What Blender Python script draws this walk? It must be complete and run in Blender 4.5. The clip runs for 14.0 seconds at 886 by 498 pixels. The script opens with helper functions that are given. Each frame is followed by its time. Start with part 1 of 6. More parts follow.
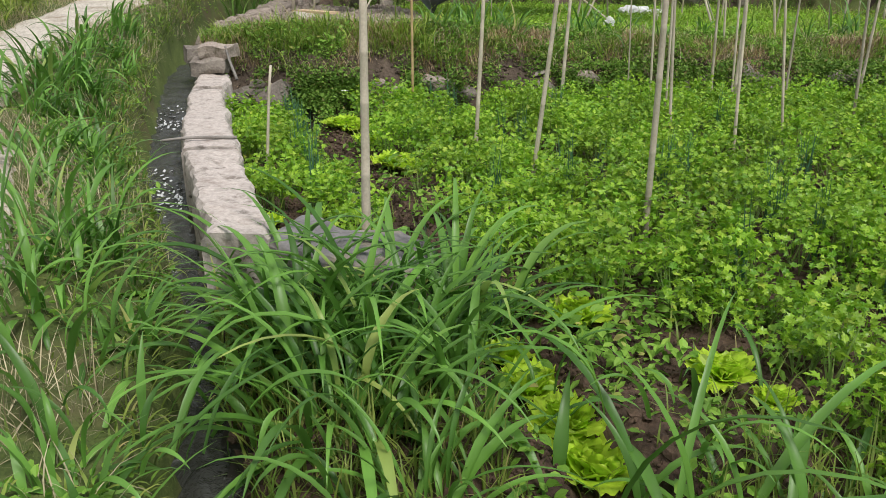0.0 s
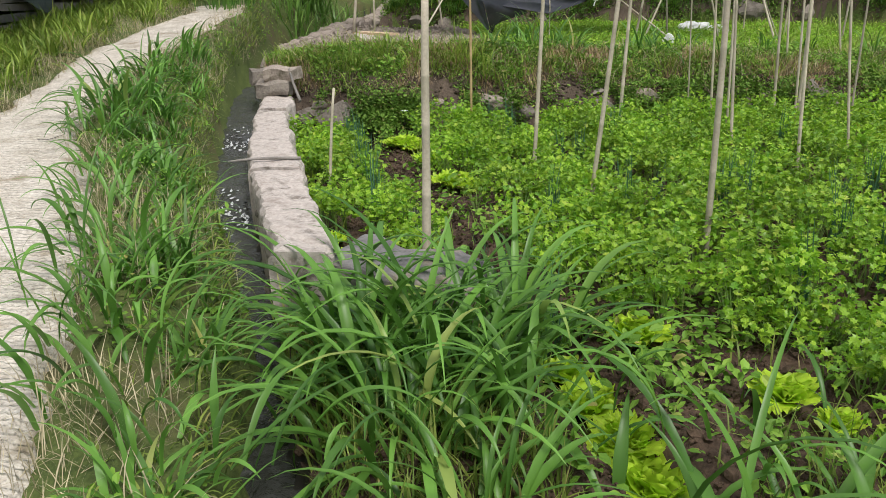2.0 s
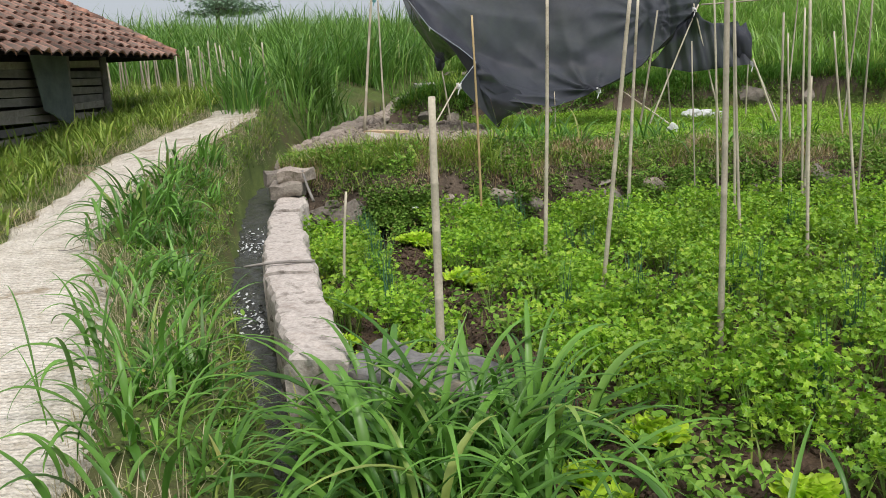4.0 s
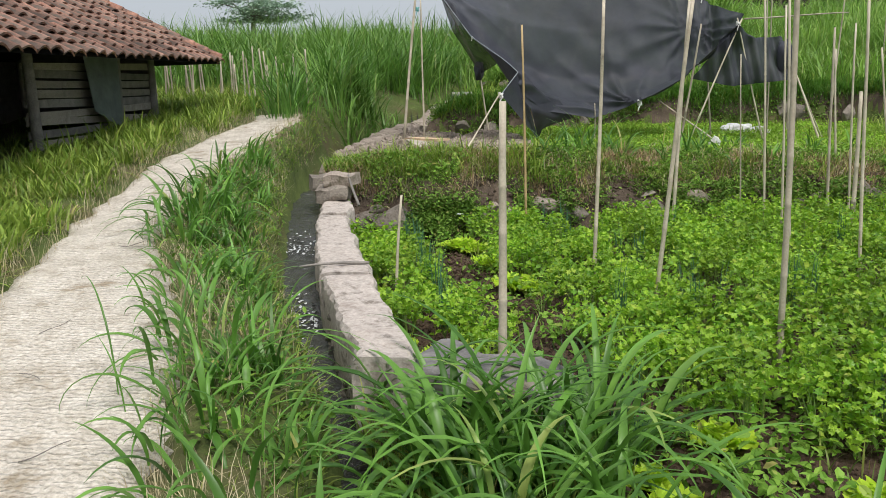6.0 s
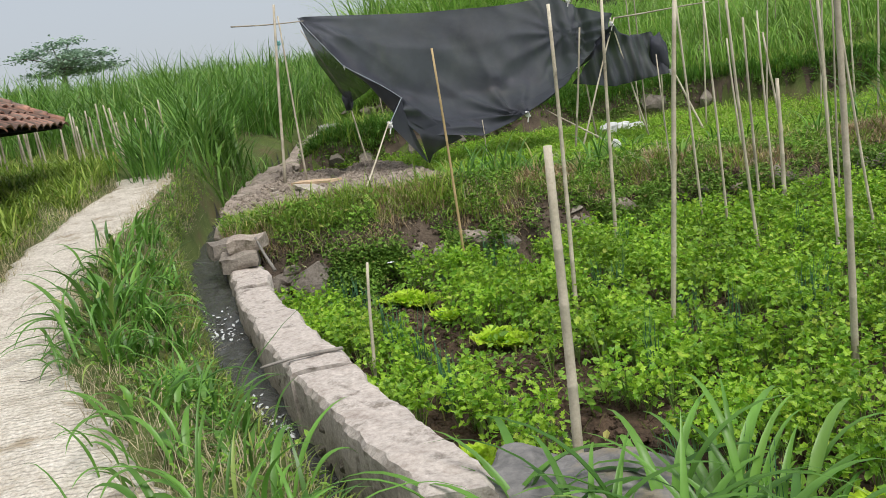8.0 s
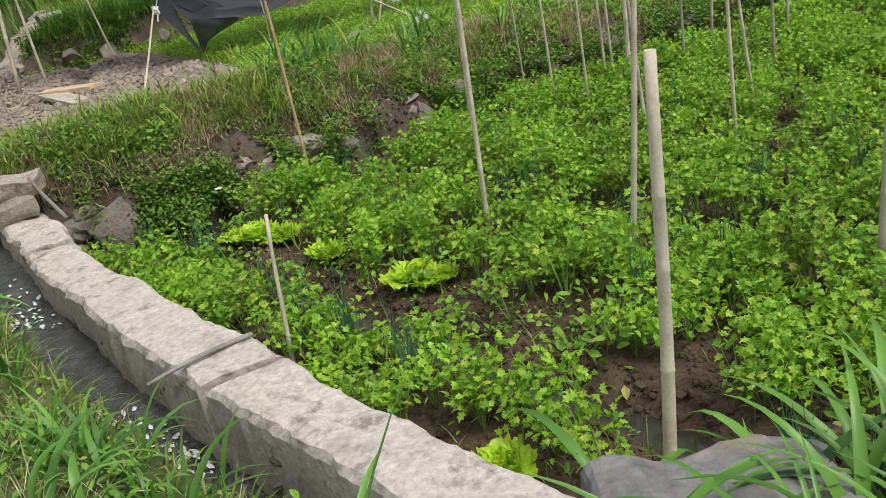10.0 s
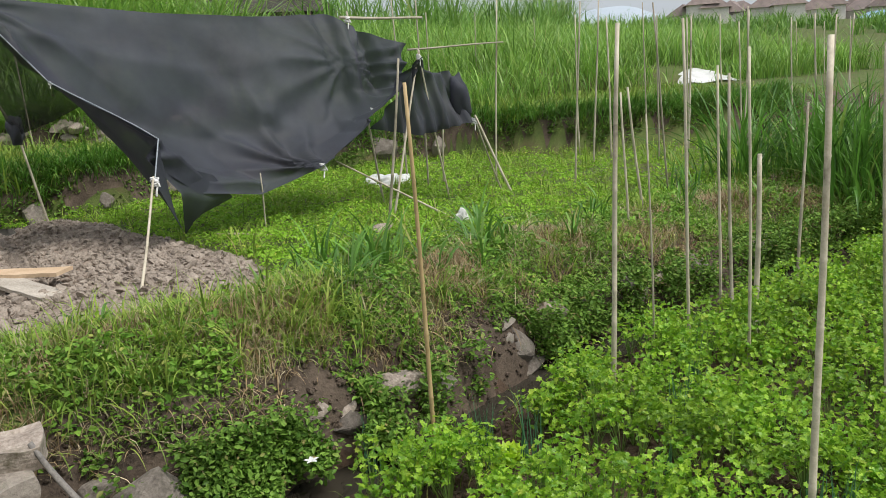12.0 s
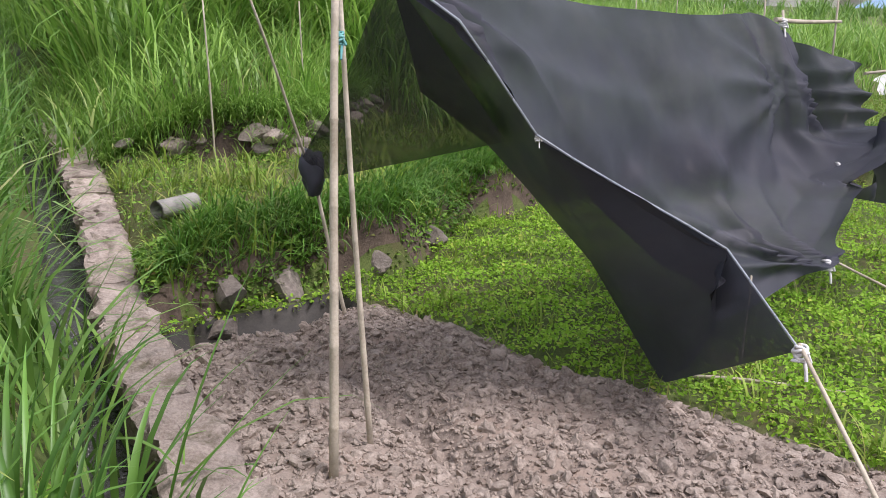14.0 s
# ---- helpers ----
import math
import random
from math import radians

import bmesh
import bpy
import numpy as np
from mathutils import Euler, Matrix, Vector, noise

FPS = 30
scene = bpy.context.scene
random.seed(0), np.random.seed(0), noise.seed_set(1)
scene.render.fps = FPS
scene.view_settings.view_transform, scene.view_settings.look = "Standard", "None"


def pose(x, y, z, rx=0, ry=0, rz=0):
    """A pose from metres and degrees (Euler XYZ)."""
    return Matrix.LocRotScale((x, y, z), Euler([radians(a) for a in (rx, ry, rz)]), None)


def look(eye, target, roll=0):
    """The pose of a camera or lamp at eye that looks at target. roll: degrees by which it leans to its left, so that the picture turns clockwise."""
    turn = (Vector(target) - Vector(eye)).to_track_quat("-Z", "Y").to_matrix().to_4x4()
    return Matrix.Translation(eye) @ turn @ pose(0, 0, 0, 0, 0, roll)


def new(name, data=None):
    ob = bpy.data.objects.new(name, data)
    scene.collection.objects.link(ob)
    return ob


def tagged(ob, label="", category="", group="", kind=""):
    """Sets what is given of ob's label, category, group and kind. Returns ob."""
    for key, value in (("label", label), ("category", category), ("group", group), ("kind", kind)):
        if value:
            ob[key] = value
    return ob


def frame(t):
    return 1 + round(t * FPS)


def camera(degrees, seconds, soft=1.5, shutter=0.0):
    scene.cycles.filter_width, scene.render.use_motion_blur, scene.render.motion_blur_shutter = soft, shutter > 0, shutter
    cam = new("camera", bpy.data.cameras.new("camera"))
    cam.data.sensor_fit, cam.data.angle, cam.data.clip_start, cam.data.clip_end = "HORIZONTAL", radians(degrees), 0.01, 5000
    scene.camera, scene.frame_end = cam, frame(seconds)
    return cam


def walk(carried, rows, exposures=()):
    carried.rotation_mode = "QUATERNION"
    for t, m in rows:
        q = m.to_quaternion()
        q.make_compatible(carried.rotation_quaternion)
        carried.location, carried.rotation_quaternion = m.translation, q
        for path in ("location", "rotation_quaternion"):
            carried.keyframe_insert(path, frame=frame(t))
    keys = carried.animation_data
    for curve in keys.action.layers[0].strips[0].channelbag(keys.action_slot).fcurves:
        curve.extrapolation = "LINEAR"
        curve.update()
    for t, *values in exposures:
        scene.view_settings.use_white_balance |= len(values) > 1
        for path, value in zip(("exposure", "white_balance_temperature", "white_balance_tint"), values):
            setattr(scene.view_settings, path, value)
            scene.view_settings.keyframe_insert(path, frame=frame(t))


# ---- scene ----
cam = camera(56.9, 14.0, 0.8)
PATH = [
    (0, (0.045, 0.061, 1.037), (0.028, 1.947, 0.371), 0.2),
    (0.5, (0.044, 0.038, 1.057), (0.001, 1.927, 0.402), -0.1),
    (1, (0.04, 0.012, 1.069), (-0.052, 1.905, 0.43), -0.6),
    (1.5, (0.04, -0.005, 1.075), (-0.082, 1.889, 0.446), -0.8),
    (2, (0.035, 0.007, 1.065), (-0.121, 1.9, 0.439), -1.0),
    (2.5, (0.035, 0.009, 1.075), (-0.153, 1.902, 0.456), -1.0),
    (3, (0.08, 0.04, 1.134), (-0.105, 1.964, 0.622), -1.9),
    (3.2, (0.092, 0.047, 1.145), (-0.08, 1.978, 0.655), -2.6),
    (5.3, (-0.079, -0.14, 1.154), (-0.306, 1.816, 0.8), -2.4),
    (5.5, (-0.088, -0.135, 1.148), (-0.326, 1.818, 0.79), -2.2),
    (6, (-0.143, -0.093, 1.132), (-0.387, 1.852, 0.737), -1.8),
    (6.5, (-0.281, 0.031, 1.116), (-0.497, 1.954, 0.608), -2.4),
    (7, (-0.471, 0.185, 1.12), (-0.525, 2.11, 0.58), -2.9),
    (7.5, (-0.637, 0.384, 1.228), (-0.508, 2.317, 0.73), -5.4),
    (8, (-0.933, 0.691, 1.306), (-0.806, 2.65, 0.924), -8.6),
    (8.5, (-1.16, 1.165, 1.308), (-0.804, 3.036, 0.698), -9.3),
    (8.7, (-1.227, 1.27, 1.311), (-0.838, 3.126, 0.677), -9.4),
    (10.8, (-1.808, 2.661, 1.56), (-0.939, 4.267, 0.743), -7.5),
    (11, (-1.875, 2.892, 1.569), (-0.939, 4.522, 0.885), -7.0),
    (11.5, (-2.056, 3.51, 1.649), (-1.072, 5.173, 1.134), -6.7),
    (12, (-2.375, 4.314, 1.698), (-1.3, 5.943, 1.265), -3.8),
    (12.5, (-2.853, 5.208, 1.809), (-1.765, 6.84, 1.42), -1.7),
    (13, (-3.206, 6.437, 1.94), (-2.138, 8.066, 1.488), -0.8),
    (13.5, (-3.568, 7.805, 2.111), (-2.48, 9.399, 1.586), 0.2),
    (14, (-3.768, 9.235, 2.283), (-2.628, 10.793, 1.76), -0.3),
]
walk(cam, [(t, look(eye, target, roll)) for t, eye, target, roll in PATH], ((0, -0.03, 6500, 14), (11.5, 0.0, 6500, 12), (12.5, 0.10, 6450, 15), (13.3, 0.2, 6300, 24), (14, 0.33, 6250, 26)))

# ---- light ----
world = bpy.data.worlds.new("sky")
scene.world = world
world.use_nodes = True
wn = world.node_tree
wn.nodes.clear()
sky = wn.nodes.new("ShaderNodeTexSky")
sky.sky_type = "NISHITA"
sky.sun_disc = False
sky.sun_elevation = radians(58)
sky.sun_rotation = radians(215)
sky.air_density, sky.dust_density, sky.ozone_density = 1.0, 5.0, 0.6
cloud = wn.nodes.new("ShaderNodeMixRGB")
cloud.inputs[0].default_value = 0.72
cloud.inputs[2].default_value = (5.0, 5.5, 5.9, 1)
wn.links.new(sky.outputs[0], cloud.inputs[1])
bg = wn.nodes.new("ShaderNodeBackground")
bg.inputs[1].default_value = 0.13
wout = wn.nodes.new("ShaderNodeOutputWorld")
wn.links.new(cloud.outputs[0], bg.inputs[0])
wn.links.new(bg.outputs[0], wout.inputs[0])
sun = new("sun", bpy.data.lights.new("sun", "SUN"))
sun.data.energy, sun.data.angle, sun.data.color = 3.1, radians(24), (1.0, 0.97, 0.91)
sun.matrix_world = look((0, 0, 0), (-0.30, 0.44, -0.85)) @ pose(0, 0, 0)


# ---- materials ----
def nodes_of(name):
    m = bpy.data.materials.new(name)
    m.use_nodes = True
    nt = m.node_tree
    b = nt.nodes["Principled BSDF"]
    return m, nt, b


def add(nt, kind, **values):
    n = nt.nodes.new(kind)
    for k, v in values.items():
        n.inputs[k.replace("_", " ")].default_value = v
    return n


def surface(name, dark, light, scale=8.0, rough=0.85, bump=0.4, fine=60.0, fine_amount=0.35, metal=0.0, spec=0.3, third=None, third_scale=1.3, third_cut=0.55, vary=0.0):
    """Two scales of noise between two colours, an optional third in large patches, and relief."""
    m, nt, b = nodes_of(name)
    tc = nt.nodes.new("ShaderNodeTexCoord")
    big = add(nt, "ShaderNodeTexNoise", Scale=scale, Detail=6.0, Roughness=0.6)
    small = add(nt, "ShaderNodeTexNoise", Scale=fine, Detail=4.0, Roughness=0.65)
    for n in (big, small):
        nt.links.new(tc.outputs["Object"], n.inputs["Vector"])
    mixv = nt.nodes.new("ShaderNodeMath")
    mixv.operation = "MULTIPLY_ADD"
    mixv.inputs[1].default_value = fine_amount
    nt.links.new(small.outputs[0], mixv.inputs[0])
    sc = nt.nodes.new("ShaderNodeMath")
    sc.operation = "MULTIPLY"
    sc.inputs[1].default_value = 1 - fine_amount
    nt.links.new(big.outputs[0], sc.inputs[0])
    nt.links.new(sc.outputs[0], mixv.inputs[2])
    ramp = nt.nodes.new("ShaderNodeValToRGB")
    ramp.color_ramp.elements[0].position, ramp.color_ramp.elements[1].position = 0.34, 0.66
    ramp.color_ramp.elements[0].color, ramp.color_ramp.elements[1].color = (*dark, 1), (*light, 1)
    nt.links.new(mixv.outputs[0], ramp.inputs[0])
    col = ramp.outputs[0]
    if third:
        pn = add(nt, "ShaderNodeTexNoise", Scale=third_scale, Detail=5.0, Roughness=0.7)
        nt.links.new(tc.outputs["Object"], pn.inputs["Vector"])
        pr = nt.nodes.new("ShaderNodeValToRGB")
        pr.color_ramp.elements[0].position, pr.color_ramp.elements[1].position = third_cut - 0.06, third_cut + 0.08
        nt.links.new(pn.outputs[0], pr.inputs[0])
        mx = nt.nodes.new("ShaderNodeMixRGB")
        mx.inputs[2].default_value = (*third, 1)
        nt.links.new(pr.outputs[0], mx.inputs[0])
        nt.links.new(col, mx.inputs[1])
        col = mx.outputs[0]
    if vary:
        oi = nt.nodes.new("ShaderNodeObjectInfo")
        hs = nt.nodes.new("ShaderNodeHueSaturation")
        mr = nt.nodes.new("ShaderNodeMapRange")
        mr.inputs[3].default_value, mr.inputs[4].default_value = 1 - vary, 1 + vary
        nt.links.new(oi.outputs["Random"], mr.inputs[0])
        nt.links.new(mr.outputs[0], hs.inputs["Value"])
        nt.links.new(col, hs.inputs["Color"])
        col = hs.outputs[0]
    nt.links.new(col, b.inputs["Base Color"])
    b.inputs["Roughness"].default_value = rough
    b.inputs["Metallic"].default_value = metal
    b.inputs["Specular IOR Level"].default_value = spec
    bp = add(nt, "ShaderNodeBump", Strength=bump, Distance=0.02)
    nt.links.new(mixv.outputs[0], bp.inputs["Height"])
    nt.links.new(bp.outputs[0], b.inputs["Normal"])
    return m


def leafy(name, a, b_, c=None, rough=0.45, trans=0.35, spec=0.4, scale=3.0):
    """Leaf: colour varies from blade to blade and over the place, light shines through."""
    m, nt, b = nodes_of(name)
    geo = nt.nodes.new("ShaderNodeNewGeometry")
    ramp = nt.nodes.new("ShaderNodeValToRGB")
    ramp.color_ramp.elements[0].color, ramp.color_ramp.elements[1].color = (*a, 1), (*b_, 1)
    if c:
        e = ramp.color_ramp.elements.new(0.93)
        e.color = (*b_, 1)
        ramp.color_ramp.elements[-1].color = (*c, 1)
    nt.links.new(geo.outputs["Random Per Island"], ramp.inputs[0])
    tc = nt.nodes.new("ShaderNodeTexCoord")
    n = add(nt, "ShaderNodeTexNoise", Scale=scale, Detail=3.0)
    nt.links.new(tc.outputs["Object"], n.inputs["Vector"])
    mr = nt.nodes.new("ShaderNodeMapRange")
    mr.inputs[1].default_value, mr.inputs[2].default_value = 0.3, 0.7
    mr.inputs[3].default_value, mr.inputs[4].default_value = 0.72, 1.25
    nt.links.new(n.outputs[0], mr.inputs[0])
    hs = nt.nodes.new("ShaderNodeHueSaturation")
    nt.links.new(mr.outputs[0], hs.inputs["Value"])
    nt.links.new(ramp.outputs[0], hs.inputs["Color"])
    nt.links.new(hs.outputs[0], b.inputs["Base Color"])
    b.inputs["Roughness"].default_value = rough
    b.inputs["Specular IOR Level"].default_value = spec
    tr = nt.nodes.new("ShaderNodeBsdfTranslucent")
    nt.links.new(hs.outputs[0], tr.inputs[0])
    mx = nt.nodes.new("ShaderNodeMixShader")
    mx.inputs[0].default_value = trans
    out = nt.nodes["Material Output"]
    nt.links.new(b.outputs[0], mx.inputs[1])
    nt.links.new(tr.outputs[0], mx.inputs[2])
    nt.links.new(mx.outputs[0], out.inputs[0])
    return m


M_EARTH = surface("grassy_earth", (0.045, 0.07, 0.018), (0.13, 0.17, 0.045), 5, 0.95, 0.8, 70, 0.5, third=(0.11, 0.10, 0.045), third_scale=1.1)
M_SOIL = surface("damp_garden_soil", (0.035, 0.024, 0.016), (0.135, 0.09, 0.06), 9, 0.9, 0.9, 55, 0.45)
M_DUG = surface("dug_clay_soil", (0.14, 0.112, 0.088), (0.375, 0.318, 0.262), 7, 0.95, 0.9, 45, 0.45, third=(0.30, 0.24, 0.19), third_scale=1.6)
M_CLOD = surface("clay_clod", (0.18, 0.146, 0.116), (0.445, 0.385, 0.318), 6, 0.95, 0.7, 60, 0.5)
M_BANK = surface("bank_earth", (0.045, 0.034, 0.025), (0.15, 0.115, 0.085), 6, 0.95, 0.9, 50, 0.45)
# mud of the channel bed; also the pit's shade, put in as dark colour
M_MUD_SHADE = surface("channel_mud_and_pit_shade", (0.02, 0.02, 0.016), (0.06, 0.055, 0.045), 8, 0.6, 0.5)
M_CONC = surface("worn_concrete", (0.40, 0.35, 0.275), (0.83, 0.78, 0.69), 5.5, 0.9, 1.0, 48, 0.6, third=(0.36, 0.30, 0.215), third_scale=3.4, third_cut=0.60)
nt = M_CONC.node_tree
rib = add(nt, "ShaderNodeTexWave", Scale=9.0, Distortion=7.0, Detail=4.0, Detail_Scale=2.2)
rib.bands_direction = "Y"
tc = nt.nodes.new("ShaderNodeTexCoord")
nt.links.new(tc.outputs["Object"], rib.inputs["Vector"])
bp = add(nt, "ShaderNodeBump", Strength=0.55, Distance=0.02)
nt.links.new(rib.outputs["Fac"], bp.inputs["Height"])
old_bump = [n for n in nt.nodes if n.type == "BUMP" and n is not bp][0]
nt.links.new(bp.outputs[0], old_bump.inputs["Normal"])
M_CAP = surface("weathered_mortar", (0.29, 0.245, 0.21), (0.70, 0.64, 0.585), 6, 0.92, 0.8, 40, 0.4, third=(0.22, 0.19, 0.16), third_scale=6.0, third_cut=0.58)
M_COPE = surface("old_coping", (0.20, 0.16, 0.13), (0.46, 0.40, 0.34), 6, 0.93, 0.9, 50, 0.5, third=(0.15, 0.13, 0.09), third_scale=4.0, third_cut=0.6, vary=0.2)
M_STONE = surface("field_stone", (0.11, 0.095, 0.078), (0.31, 0.275, 0.235), 6, 0.9, 0.9, 50, 0.4, vary=0.25, third=(0.09, 0.10, 0.06), third_scale=6, third_cut=0.64)
M_SLATE = surface("grey_slab", (0.10, 0.10, 0.097), (0.28, 0.27, 0.26), 5, 0.8, 0.6, 28, 0.35, third=(0.27, 0.23, 0.16), third_scale=3.5, third_cut=0.56)
M_BAMBOO = surface("dry_bamboo", (0.29, 0.25, 0.18), (0.58, 0.53, 0.42), 4, 0.6, 0.25, 80, 0.3, vary=0.25, third=(0.12, 0.10, 0.075), third_scale=5, third_cut=0.66)
M_TAN = surface("tan_bamboo", (0.36, 0.25, 0.12), (0.56, 0.42, 0.22), 4, 0.55, 0.25, 80, 0.3)
M_WOOD = surface("grey_wood", (0.12, 0.11, 0.10), (0.30, 0.28, 0.25), 6, 0.9, 0.5, 70, 0.4, vary=0.2)
M_PLANK = surface("sawn_plank", (0.45, 0.31, 0.19), (0.66, 0.50, 0.34), 4, 0.8, 0.3, 60, 0.35)
M_PLANKW = surface("weathered_plank", (0.30, 0.26, 0.21), (0.58, 0.53, 0.45), 5, 0.9, 0.7, 70, 0.5)
M_TILE = surface("clay_roof_tile", (0.15, 0.07, 0.05), (0.42, 0.23, 0.165), 9, 0.9, 0.6, 60, 0.4, vary=0.5, third=(0.11, 0.09, 0.075), third_scale=2.5, third_cut=0.52)
# near-black: shade inside the hut and house windows put into the colour
M_DARK = surface("interior_shade", (0.012, 0.012, 0.012), (0.035, 0.033, 0.03), 5, 0.95, 0.2)
M_WOVEN = surface("woven_bamboo", (0.19, 0.17, 0.14), (0.42, 0.38, 0.32), 10, 0.9, 0.6, 80, 0.5, vary=0.2)
M_PLASTIC = surface("white_plastic", (0.52, 0.53, 0.51), (0.74, 0.75, 0.73), 8, 0.45, 0.3)
M_PIPE = surface("old_pipe", (0.17, 0.17, 0.15), (0.34, 0.33, 0.29), 8, 0.7, 0.3)
M_ROPE = surface("white_cord", (0.6, 0.6, 0.58), (0.78, 0.78, 0.76), 12, 0.8, 0.3)
M_HEM = surface("hem_cord", (0.22, 0.25, 0.28), (0.36, 0.40, 0.43), 12, 0.8, 0.3)
M_CYAN = surface("teal_cord", (0.10, 0.32, 0.32), (0.2, 0.48, 0.46), 12, 0.8, 0.3)
M_WALLW = surface("white_wash", (0.6, 0.58, 0.54), (0.78, 0.76, 0.72), 2, 0.85, 0.1)
M_ROOFFAR = surface("far_roof", (0.17, 0.14, 0.13), (0.28, 0.23, 0.205), 1, 0.9, 0.1, vary=0.2)
M_BLUE = surface("blue_metal_roof", (0.25, 0.42, 0.62), (0.34, 0.52, 0.72), 1, 0.5, 0.1)
M_GOLD = surface("golden_dome", (0.62, 0.46, 0.16), (0.74, 0.58, 0.26), 2, 0.5, 0.1)
# distance haze put into the mountain's colour, no mist in the scene
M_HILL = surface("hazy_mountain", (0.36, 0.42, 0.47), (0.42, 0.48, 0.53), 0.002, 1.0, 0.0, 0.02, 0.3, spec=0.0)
M_THATCH = surface("old_thatch", (0.10, 0.085, 0.065), (0.24, 0.20, 0.15), 5, 0.95, 0.6, 70, 0.5)

L_BROAD = leafy("broad_grass_blade", (0.058, 0.16, 0.022), (0.185, 0.40, 0.062), (0.42, 0.42, 0.13), 0.4, 0.32, 0.5)
L_SHORT = leafy("short_grass", (0.10, 0.18, 0.025), (0.29, 0.37, 0.075), (0.50, 0.42, 0.18), 0.5, 0.3, 0.3, scale=2.0)
L_HILL = leafy("elephant_grass", (0.085, 0.205, 0.032), (0.225, 0.41, 0.078), (0.42, 0.47, 0.18), 0.4, 0.35, 0.4, scale=0.7)
L_CELERY = leafy("celery_leaf", (0.12, 0.30, 0.018), (0.38, 0.60, 0.05), (0.46, 0.56, 0.08), 0.38, 0.4, 0.45, scale=2.2)
L_STEM = leafy("celery_stem", (0.13, 0.25, 0.05), (0.26, 0.36, 0.10), None, 0.5, 0.2)
L_LETTUCE = leafy("lettuce_leaf", (0.42, 0.66, 0.03), (0.56, 0.78, 0.06), None, 0.4, 0.4)
L_SCALLION = leafy("scallion_leaf", (0.05, 0.15, 0.075), (0.10, 0.24, 0.12), None, 0.4, 0.15)
L_WEED = leafy("weed_leaf", (0.11, 0.25, 0.028), (0.26, 0.46, 0.065), (0.42, 0.40, 0.12), 0.55, 0.3, 0.25, scale=1.6)
L_DARK = leafy("creeper_leaf", (0.075, 0.17, 0.022), (0.22, 0.38, 0.06), (0.30, 0.23, 0.10), 0.55, 0.25, 0.25, scale=1.6)
L_COVER = leafy("ground_cover_leaf", (0.17, 0.36, 0.025), (0.34, 0.56, 0.06), (0.52, 0.54, 0.11), 0.55, 0.35, 0.2, scale=1.2)
L_BANK = leafy("bank_grass_blade", (0.13, 0.24, 0.03), (0.36, 0.48, 0.085), (0.50, 0.44, 0.17), 0.5, 0.35, 0.3, scale=2.0)
L_LUSH = leafy("lush_tall_grass", (0.125, 0.28, 0.04), (0.33, 0.54, 0.105), (0.48, 0.52, 0.2), 0.4, 0.35, 0.4, scale=0.9)
L_STRAW = leafy("dry_straw", (0.33, 0.275, 0.16), (0.62, 0.545, 0.36), None, 0.7, 0.1)
L_BROWN = leafy("dead_grass", (0.21, 0.14, 0.075), (0.44, 0.33, 0.18), None, 0.7, 0.1)
# far tree's leaves, paled to carry distance haze in their colour
L_TREE = leafy("hazy_tree_leaf", (0.24, 0.36, 0.25), (0.36, 0.49, 0.36), None, 0.6, 0.2)

# water: dark, glossy, rippled
M_WATER, nt, b = nodes_of("running_water")
b.inputs["Base Color"].default_value = (0.065, 0.067, 0.06, 1)
b.inputs["Roughness"].default_value = 0.1
b.inputs["Specular IOR Level"].default_value = 0.7
tc = nt.nodes.new("ShaderNodeTexCoord")
n1 = add(nt, "ShaderNodeTexNoise", Scale=9.0, Detail=5.0, Roughness=0.65, Distortion=1.2)
nt.links.new(tc.outputs["Object"], n1.inputs["Vector"])
bp = add(nt, "ShaderNodeBump", Strength=1.0, Distance=0.05)
nt.links.new(n1.outputs[0], bp.inputs["Height"])
nt.links.new(bp.outputs[0], b.inputs["Normal"])
M_STILL, nt, b = nodes_of("still_muddy_water")
b.inputs["Base Color"].default_value = (0.04, 0.036, 0.027, 1)
b.inputs["Roughness"].default_value = 0.09
M_FOAM = surface("water_foam", (0.55, 0.57, 0.58), (0.8, 0.82, 0.83), 14, 0.6, 0.4, 70)

